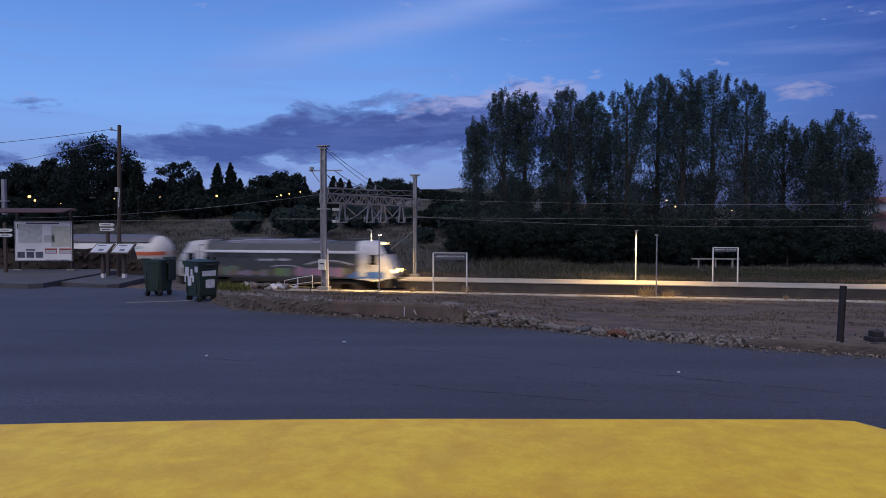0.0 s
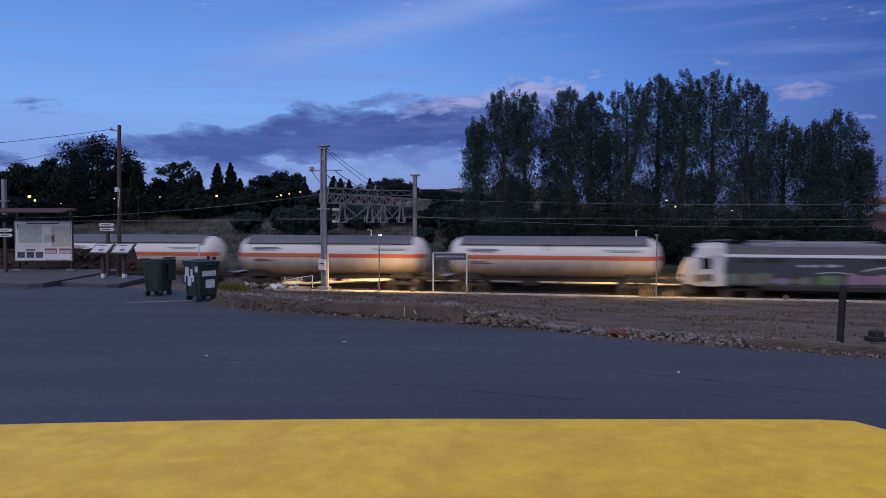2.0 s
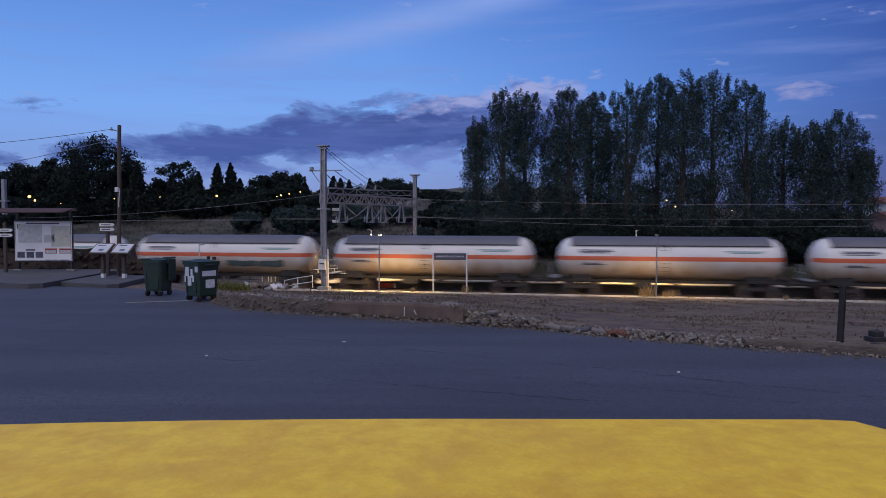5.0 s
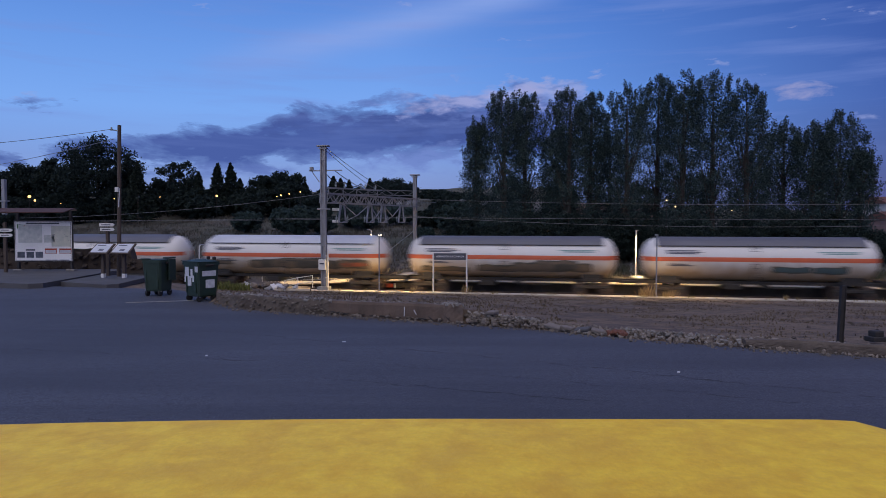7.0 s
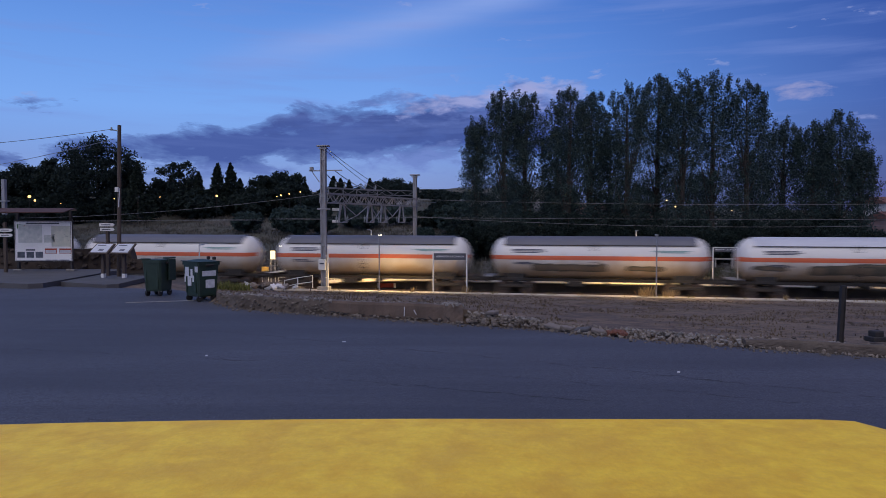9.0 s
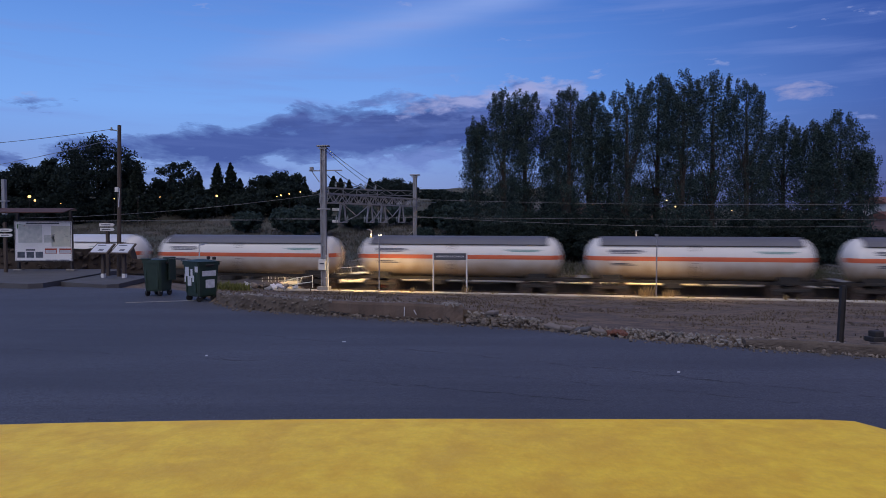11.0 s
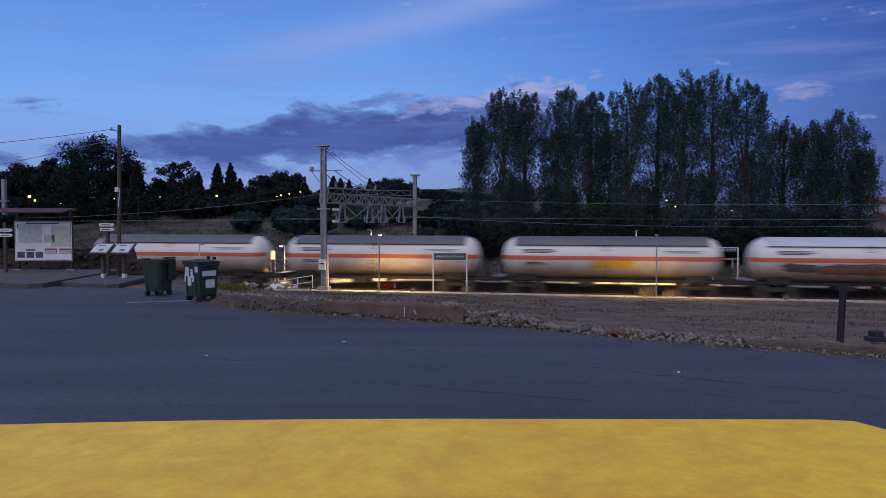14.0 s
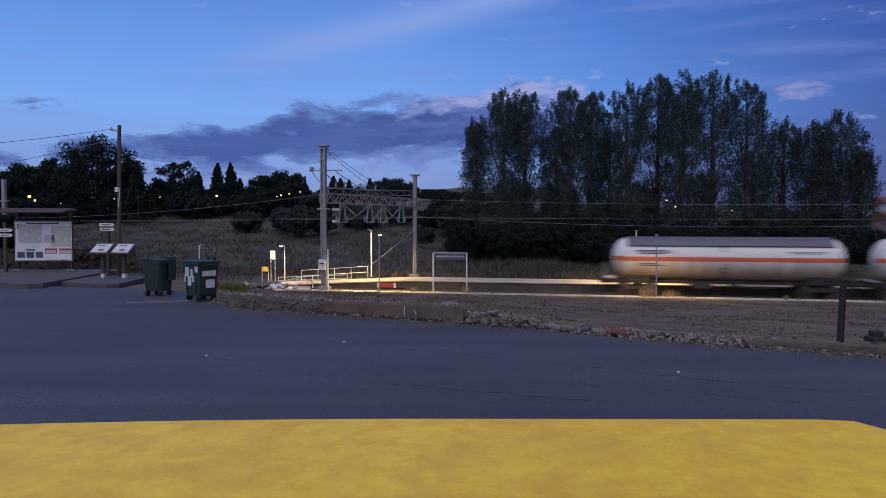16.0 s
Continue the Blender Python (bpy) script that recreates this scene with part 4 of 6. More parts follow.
for kind, x, y, top, w, seed in (
        ('b', -56.6, 112.0, 16.7, 15.3, 200),
        ('b', -66.1, 118.0, 13.9, 9.7, 201),
        ('b', -73.6, 120.0, 13.1, 12.0, 202),
        ('b', -79.3, 118.0, 11.5, 11.8, 203),
        ('b', -53.5, 114.0, 14.7, 6.2, 204),
        ('c', -48.2, 108.0, 11.8, 5.9, 205),
        ('b', -44.6, 116.0, 13.2, 9.0, 206),
        ('b', -49.4, 120.0, 9.8, 6.6, 207),
        ('c', -40.7, 114.0, 10.6, 3.5, 208),
        ('c', -37.2, 113.0, 11.9, 4.7, 209),
        ('c', -36.0, 116.0, 12.2, 4.7, 210),
        ('c', -35.0, 118.0, 9.7, 3.2, 211),
        ('b', -31.1, 120.0, 10.6, 7.7, 212),
        ('b', -27.9, 121.0, 11.7, 8.8, 213),
        ('c', -25.0, 118.0, 9.9, 3.2, 214),
        ('c', -24.2, 120.0, 9.1, 2.6, 215),
        ('c', -21.6, 135.0, 11.2, 3.7, 216),
        ('c', -20.5, 137.0, 10.9, 3.2, 217),
        ('c', -19.2, 140.0, 10.8, 3.1, 218),
        ('b', -17.9, 139.0, 9.4, 5.1, 219),
        ('c', -16.0, 150.0, 11.7, 3.0, 220),
        ('b', -10.3, 140.0, 11.3, 12.1, 221),
        ('b', 0.5, 100.0, 6.4, 5.5, 222),
        ('b', -20.7, 112.0, 6.8, 8.2, 223),
        ('b', -1.8, 92.0, 4.0, 4.2, 224),
        ('b', -21.0, 104.0, 4.4, 6.6, 225)):
    h = top - ground_z(x, y)
    if kind == 'c':
        conifer(x, y, h, w, seed, 'dark pointed conifer on the hillside')
    else:
        broadleaf(x, y, h, w, seed, 'dark rounded broadleaf tree on the hillside' if seed != 206 else 'sparse open-crowned tree on the hillside', open_=0.5 if seed == 206 else 0.0)

for k in range(26):
    rng = np.random.default_rng(400 + k)
    x = 2.5 + k * 1.62 + rng.normal() * 0.5
    y = 74.0 - 0.10 * x + rng.normal() * 1.6
    broadleaf(x, y, 3.4 + 2.2 * rng.random(), 4.2 + 1.5 * rng.random(), 400 + k, 'dense dark undergrowth bush beneath the poplars', 80, leaf=0.11)
for x, y, h, w, seed in ((8.5, 84, 8.0, 4.5, 130), (15.0, 85, 7.5, 4.5, 131), (23.5, 85, 8.5, 4.8, 133), (31.0, 84, 10.0, 5.0, 135), (37.5, 83, 12.5, 5.0, 136), (44.5, 80, 11.5, 4.6, 138)):
    poplar(x, y, h, w, seed, SUMMER)
for x, y, h, w, seed in ((-18.6, 88, 4.4, 4.6, 701), (-15.8, 90, 3.8, 4.0, 702), (-21.5, 92, 3.6, 4.2, 703), (0.4, 88, 3.6, 3.4, 704), (2.4, 92, 4.6, 4.0, 705), (-10.5, 96, 3.2, 5.0, 706), (-6.0, 98, 3.0, 5.0, 707), (-2.4, 84, 2.0, 3.0, 708), (-27.0, 94, 3.0, 5.0, 709), (-13.2, 99, 3.4, 4.6, 710)):
    broadleaf(x, y, h, w, seed, 'low green bush on the scrubby hillside', 80, leaf=0.13, leaves=M_POPLAR)
for x, y, h, w, seed in ((-4, 235, 3.5, 9, 720), (4, 260, 3.0, 12, 721), (12, 240, 3.5, 8, 722), (-14, 270, 4.0, 11, 723), (-1, 300, 4.0, 14, 724)):
    broadleaf(x, y, h, w, seed, 'distant dark clump of trees on the far hill', 30, leaf=0.5)
for k in range(34):
    rng = np.random.default_rng(500 + k)
    x = -78 + k * 1.75 + rng.normal() * 0.6
    y = 113 + rng.normal() * 2.5
    broadleaf(x, y, 3.2 + 2.4 * rng.random(), 5.0 + 2.0 * rng.random(), 500 + k, 'dark hedge bush along the hillside road', 70)


# ---- things along the railway ----
M_LAMPGLOW = shining("lamp_glow", (1.0, 0.86, 0.62), 9.0)
M_BOARDGLOW = shining("self_glowing_board", (1.0, 0.76, 0.38), 2.2)
M_FARGLOW = shining("far_lamp_glow", (1.0, 0.58, 0.20), 2.6)
M_WHITEPAINT = surface("white_paint", (0.72, 0.71, 0.68), (0.60, 0.59, 0.56), 0.6, 4, 40, 0.05)
M_SIGNBLUE = surface("dark_sign_panel", (0.085, 0.092, 0.110), (0.070, 0.075, 0.090), 0.4, 3, 30, 0.0)
M_REDPAINT = surface("red_paint", (0.45, 0.065, 0.03), (0.34, 0.05, 0.025), 0.6, 3, 30, 0.1)
M_CONDUCTOR = surface("weathered_wire", (0.20, 0.20, 0.21), (0.15, 0.15, 0.16), 0.5, 3, 30, 0.0, metal=0.4)
M_INSULATOR = surface("glazed_insulator", (0.30, 0.33, 0.33), (0.22, 0.25, 0.25), 0.25, 3, 30, 0.0)


def lamp_light(parent_m, z, watts):
    ld = bpy.data.lights.new("platform_light", "SPOT")
    ld.energy, ld.color, ld.spot_size, ld.spot_blend, ld.shadow_soft_size = watts, (1.0, 0.66, 0.25), radians(150), 0.5, 0.12
    ob = new("platform_light", ld)
    ob.matrix_basis = parent_m @ pose(0, 0, z)


def platform_lamp(s, n, z0, ztop, watts, arm, white=True, glow=True, off=0.6):
    """A slim post with a flat lantern; arm: towards which side of the railway it reaches."""
    h = ztop - z0
    th = thing("platform_lamp", tpose(s, n, z0), ("white" if white else "grey") + " platform lamp post with a small flat lantern", "lamp", "platform lamps")
    mt = M_WHITEPAINT if white else M_STEEL
    part("pole", rod(B(), (0, 0, 0), (0, 0, h), 0.055 if white else 0.05, 10, 0.045 if white else 0.04), mt, th)
    bm = box(B(), 0, 0, 0.02, 0.28, 0.28, 0.04, bevel=0.008)
    part("base_plate", bm, M_STEEL, th)
    bm = B()
    rod(bm, (0, 0, h - 0.05), (0, arm * off, h + 0.02), 0.03, 8)
    part("arm", bm, mt, th)
    head = part("lantern", box(B(), 0, arm * (off + 0.1), h + 0.03, 0.20, 0.42, 0.07, bevel=0.02), M_STEEL, th)
    if glow:
        part("diffuser", box(B(), 0, arm * (off + 0.1), h - 0.025, 0.16, 0.34, 0.03, bevel=0.008), M_LAMPGLOW, head, "glowing lantern glass")
    if watts:
        lamp_light(tpose(s, n, z0) @ pose(0, arm * (off + 0.3), 0), h - 0.08, watts)


platform_lamp(-17.24, 55.6, PLAT_FAR, 1.76, 2900, -1, glow=False)
platform_lamp(4.46, 55.6, PLAT_FAR, 1.74, 2900, -1, glow=False)
platform_lamp(26.5, 55.6, PLAT_FAR, 1.74, 1900, -1)
platform_lamp(-25.02, 55.4, -2.75, 0.40, 650, -1)
platform_lamp(-13.36, 44.9, PLAT_NEAR, 1.58, 2100, 1, white=False, off=0.1)
platform_lamp(4.85, 44.7, PLAT_NEAR, 1.60, 1100, 1, white=False, glow=False, off=0.1)
platform_lamp(23.5, 44.7, PLAT_NEAR, 1.60, 0, 1, white=False, glow=False, off=0.1)
platform_lamp(-26.33, 44.0, -2.20, 0.80, 0, 1, white=True, glow=False, off=0.25)


def lettering(parent, words, size, m, material):
    cu = bpy.data.curves.new("lettering", "FONT")
    cu.body, cu.size, cu.align_x, cu.align_y, cu.extrude = words, size, "CENTER", "CENTER", 0.003
    tmp = bpy.data.objects.new("tmp", cu)
    me = bpy.data.meshes.new_from_object(tmp)
    bpy.data.objects.remove(tmp)
    me.materials.append(material)
    ob = new("lettering", me)
    ob.parent = parent
    ob.matrix_basis = m
    return ob


M_LETTERS = surface("white_letters", (0.88, 0.88, 0.88), (0.84, 0.84, 0.84), 0.4, 4, 40, 0.0)


def name_board(s, n, z0, width, height, plate, label, turn=0.0):
    th = thing("station_sign", tpose(s, n, z0, turn), label, "sign", "station name signs")
    for x in (-width / 2, width / 2):
        part("post", rod(B(), (x, 0, 0), (x, 0, height), 0.055, 10), M_WHITEPAINT, th)
    part("panel", box(B(), 0, 0, height - plate / 2 - 0.02, width - 0.12, 0.05, plate, bevel=0.012), M_SIGNBLUE, th, "dark name panel with pale letters")
    part("top_rail", box(B(), 0, 0, height - 0.01, width, 0.07, 0.05, bevel=0.01), M_WHITEPAINT, th)
    lettering(th, "HERRADÓN-LA CAÑADA", width * 0.073, Matrix.Translation((0, -0.03, height - plate / 2 - 0.02)) @ pose(0, 0, 0, 90), M_LETTERS)


name_board(-8.44, 44.95, PLAT_NEAR, 2.25, 2.66, 0.46, "station name sign on two white posts on the near platform", 6)
name_board(10.91, 54.6, PLAT_FAR, 1.82, 2.72, 0.30, "station name sign on two white posts on the far platform", 6)


def build_portal():
    th = thing("catenary_portal", pose(0, 0, 0), "grey steel lattice portal that carries the overhead wires", "catenary portal")
    a, b = tp(-17.37, 44.95, PLAT_NEAR), tp(-14.0, 58.0, RAIL + 0.45)
    for p, top, w in ((a, 7.66, 0.30), (b, 6.48, 0.22)):
        bm = B()
        # two channels tied by batten plates
        m = Matrix.Translation((p.x, p.y, 0)) @ pose(0, 0, 0, 0, 0, -PHI)
        for e in (-1, 1):
            box(bm, e * w / 2, 0, (p.z + top) / 2, 0.09, 0.30, top - p.z, m, bevel=0.012)
        z = p.z + 0.6
        while z < top:
            box(bm, 0, -0.10, z, w, 0.02, 0.22, m)
            box(bm, 0, 0.10, z, w, 0.02, 0.22, m)
            z += 0.85
        box(bm, 0, 0, (p.z + top) / 2, w - 0.06, 0.08, top - p.z, m)
        mast = part("mast", bm, M_STEEL, th)
        bm = box(B(), 0, 0, top + 0.05, 0.85, 0.42, 0.10, m, bevel=0.02)
        box(bm, 0, 0, top - 0.12, 0.55, 0.36, 0.08, m)
        part("mast_head", bm, M_STEEL, mast)
        part("footing", box(B(), 0, 0, p.z + 0.08, 0.8, 0.7, 0.3, m, bevel=0.03), M_CONCRETE, mast)
    # lattice beam
    u = Vector((b.x - a.x, b.y - a.y, 0))
    ln = u.length
    u.normalize()
    side = Vector((-u.y, u.x, 0)) * 0.35
    zt, zb = 4.44, 3.80
    A, E = Vector((a.x, a.y, 0)), Vector((b.x, b.y, 0))
    bm = B()
    for sd in (side, -side):
        for z in (zt, zb):
            strut(bm, A + sd + Vector((0, 0, z)), E + sd + Vector((0, 0, z)), 0.08)
    part("chords", bm, M_STEEL, th)
    bm = B()
    k = 18
    for i in range(k):
        p, q = A + u * (ln * i / k), A + u * (ln * (i + 1) / k)
        for sd in (side, -side):
            strut(bm, p + sd + Vector((0, 0, zb if i % 2 else zt)), q + sd + Vector((0, 0, zt if i % 2 else zb)), 0.05)
            strut(bm, p + sd + Vector((0, 0, zb)), p + sd + Vector((0, 0, zt)), 0.035)
        for z in (zt, zb):
            strut(bm, p + side + Vector((0, 0, z)), q - side + Vector((0, 0, z)), 0.04)
    part("lattice", bm, M_STEEL, th)
    # drop frames with insulators
    for f in (0.17, 0.45, 0.60, 0.82):
        c = A + u * (ln * f)
        bm = B()
        for e in (-0.45, 0.45):
            strut(bm, c + u * e * 0.5 + Vector((0, 0, zb)), c + u * e + Vector((0, 0, 2.42)), 0.10)
        strut(bm, c - u * 0.55 + Vector((0, 0, 2.42)), c + u * 0.55 + Vector((0, 0, 2.42)), 0.08)
        strut(bm, c + Vector((0, 0, zb)), c - u * 0.5 + Vector((0, 0, 2.45)), 0.05)
        drop = part("drop_frame", bm, M_STEEL, th)
        for e in (-0.75, 0.65):
            bm = B()
            for j in range(4):
                q = c + u * e + Vector((0, 0, 2.50 + 0.09 * j))
                rod(bm, q, q + Vector((0, 0, 0.05)), 0.09, 10, 0.05)
            rod(bm, c + u * e + Vector((0, 0, 2.4)), c + u * e + Vector((0, 0, 2.95)), 0.025, 6)
            part("insulator", bm, M_INSULATOR, drop)
    # disconnector bar with insulators over the beam, and the jumpers that hang from it
    bm = B()
    strut(bm, A + u * 0.4 + Vector((0, 0, 4.86)), A + u * 7.4 + Vector((0, 0, 4.92)), 0.09)
    strut(bm, A + u * 0.4 - side * 0.8 + Vector((0, 0, 4.86)), A + u * 7.4 - side * 0.8 + Vector((0, 0, 4.92)), 0.05)
    for f in (0.6, 2.4, 4.2, 5.8, 7.2):
        strut(bm, A + u * f + Vector((0, 0, zt)), A + u * f + Vector((0, 0, 4.90)), 0.07)
    top_bar = part("disconnector_bar", bm, M_STEEL, th)
    for f in (1.5, 2.6, 4.8, 5.4, 6.9):
        bm = B()
        for j in range(4):
            q = A + u * f + Vector((0, 0, 4.93 + 0.10 * j))
            rod(bm, q, q + Vector((0, 0, 0.06)), 0.10, 10, 0.05)
        rod(bm, A + u * f + Vector((0, 0, 4.9)), A + u * f + Vector((0, 0, 5.36)), 0.03, 6)
        part("insulator", bm, M_INSULATOR, top_bar)
    bm = B()
    for f0, f1, z0, z1, dip in ((0.1, 2.6, 6.0, 5.36, 0.35), (2.6, 4.8, 5.36, 5.36, 0.30), (4.8, 6.9, 5.36, 5.36, 0.35), (1.5, 2.9, 5.3, 3.0, -0.4), (6.9, 7.6, 5.3, 3.0, -0.5)):
        last = None
        for i in range(9):
            g = i / 8
            q = A + u * (f0 + (f1 - f0) * g) + Vector((0, 0, z0 + (z1 - z0) * g - dip * 4 * g * (1 - g)))
            if last is not None:
                rod(bm, last, q, 0.028, 6)
            last = q
    part("jumper_cable", bm, M_DARKIRON, th, "slack black jumper cable")
    # bracket plates on the first drop frame and cross ties between the others
    c = A + u * (ln * 0.17)
    for z in (3.36, 2.50):
        part("bracket_plate", box(B(), c.x - 0.45, c.y, z, 0.55, 0.14, 0.20, bevel=0.015), M_WHITEPAINT, th)
    bm = B()
    for f0, f1 in ((0.17, 0.45), (0.45, 0.60), (0.60, 0.82)):
        p, q = A + u * (ln * f0), A + u * (ln * f1)
        strut(bm, p + Vector((0, 0, zb)), p.lerp(q, 0.5) + Vector((0, 0, 2.9)), 0.06)
        strut(bm, q + Vector((0, 0, zb)), p.lerp(q, 0.5) + Vector((0, 0, 2.9)), 0.06)
        strut(bm, p + Vector((0, 0, 2.42)), p.lerp(q, 0.5) + Vector((0, 0, 2.9)), 0.045)
    part("tie_rods", bm, M_STEEL, th)
    # switch gear on the near mast
    m = Matrix.Translation((a.x, a.y, 0)) @ pose(0, 0, 0, 0, 0, -PHI)
    bm = box(B(), -0.62, -0.1, 6.0, 0.75, 0.12, 0.08, m)
    box(bm, -0.82, -0.1, 6.15, 0.24, 0.22, 0.24, m, bevel=0.03)
    strut(bm, m @ Vector((-0.25, -0.1, 5.2)), m @ Vector((-0.8, -0.1, 5.95)), 0.05)
    part("switch_bracket", bm, M_STEEL, th)
    part("feeder_arm", box(B(), 0.75, 0, 6.02, 1.2, 0.1, 0.08, m, bevel=0.01), M_STEEL, th)
    bm = box(B(), -0.02, -0.28, -0.50, 0.50, 0.22, 0.72, m, bevel=0.02)
    cab = part("control_box", bm, M_WHITEPAINT, th, "pale grey control box on the mast")
    part("plate", box(B(), -0.02, -0.40, -0.42, 0.30, 0.012, 0.10, m), M_INK, cab)
    bm = B()
    rod(bm, m @ Vector((0.36, -0.2, PLAT_NEAR)), m @ Vector((0.36, -0.2, 0.6)), 0.05, 8)
    for z in (-0.3, 0.1, -1.4):
        box(bm, 0.28, -0.2, z, 0.2, 0.06, 0.05, m)
    part("cable_conduit", bm, M_WHITEPAINT, th)
    part("clamp_band", box(B(), 0.0, 0.0, 3.35, 0.85, 0.36, 0.10, m, bevel=0.01), M_STEEL, th)
    # stay of the far mast
    part("stay", rod(B(), (b.x, b.y, 1.75), (b.x - 3.9, b.y + 0.2, -1.35), 0.025, 6), M_STEEL, th)


build_portal()


def cable(name, p, q, sag, r, label, k=14):
    cu = bpy.data.curves.new(name, "CURVE")
    cu.dimensions, cu.bevel_depth, cu.bevel_resolution = "3D", r, 1
    sp = cu.splines.new("POLY")
    sp.points.add(k)
    for i in range(k + 1):
        f = i / k
        v = Vector(p).lerp(Vector(q), f)
        sp.points[i].co = (v.x, v.y, v.z - sag * 4 * f * (1 - f), 1)
    tmp = bpy.data.objects.new("tmp", cu)
    me = bpy.data.meshes.new_from_object(tmp)
    bpy.data.objects.remove(tmp)
    me.materials.append(M_CONDUCTOR)
    return tagged(new(name, me), label, "cable", "overhead wires")


WIRE = "thin grey overhead wire strung along the railway"
cable("overhead_wire", tp(-14.0, 58.0, 4.42), tp(46.0, 58.0, 4.3), 0.55, 0.014, WIRE)
cable("overhead_wire", tp(-13.6, 50.8, 2.95), tp(46.0, 50.8, 3.6), 1.15, 0.014, WIRE)
cable("overhead_wire", tp(-13.6, 50.8, 2.80), tp(46.0, 50.8, 2.62), 0.10, 0.010, WIRE)
cable("overhead_wire", tp(-16.6, 47.05, 2.80), tp(46.0, 47.05, 2.62), 0.10, 0.010, WIRE)
cable("overhead_wire", tp(-17.37, 44.95, 4.40), tp(-62.0, 46.5, 3.4), 1.1, 0.016, WIRE)
cable("overhead_wire", tp(-17.2, 47.05, 2.75), tp(-62.0, 47.05, 2.6), 0.15, 0.012, WIRE)
cable("overhead_wire", tp(-15.0, 54.5, 2.75), tp(-62.0, 54.5, 2.6), 0.15, 0.012, WIRE)
cable("overhead_wire", tp(-17.37, 44.95, 7.55), tp(-30.0, 120.0, 6.5), 1.2, 0.02, WIRE)
cable("overhead_wire", tp(-17.07, 44.95, 7.50), tp(-20.0, 100.0, 5.6), 1.6, 0.02, WIRE)
cable("overhead_wire", tp(-16.57, 44.95, 6.02), tp(-15.6, 53.0, 4.6), 0.25, 0.025, WIRE)


def far_portal():
    th = thing("catenary_portal", pose(0, 0, 0), "distant lattice portal over the curving tracks", "catenary portal")
    a, b = Vector((-15.0, 86.0, -2.4)), Vector((-3.9, 94.0, -2.2))
    for p in (a, b):
        g = ground_z(p.x, p.y)
        part("mast", box(B(), p.x, p.y, (g + 6.9) / 2, 0.26, 0.22, 6.9 - g, bevel=0.01), M_DARKIRON, th)
    bm = B()
    k = 12
    for z in (6.0, 6.65):
        strut(bm, (a.x, a.y, z), (b.x, b.y, z), 0.09)
    for i in range(k):
        p, q = a.lerp(b, i / k), a.lerp(b, (i + 1) / k)
        strut(bm, (p.x, p.y, 6.0 if i % 2 else 6.65), (q.x, q.y, 6.65 if i % 2 else 6.0), 0.06)
    part("beam", bm, M_STEEL, th)


far_portal()


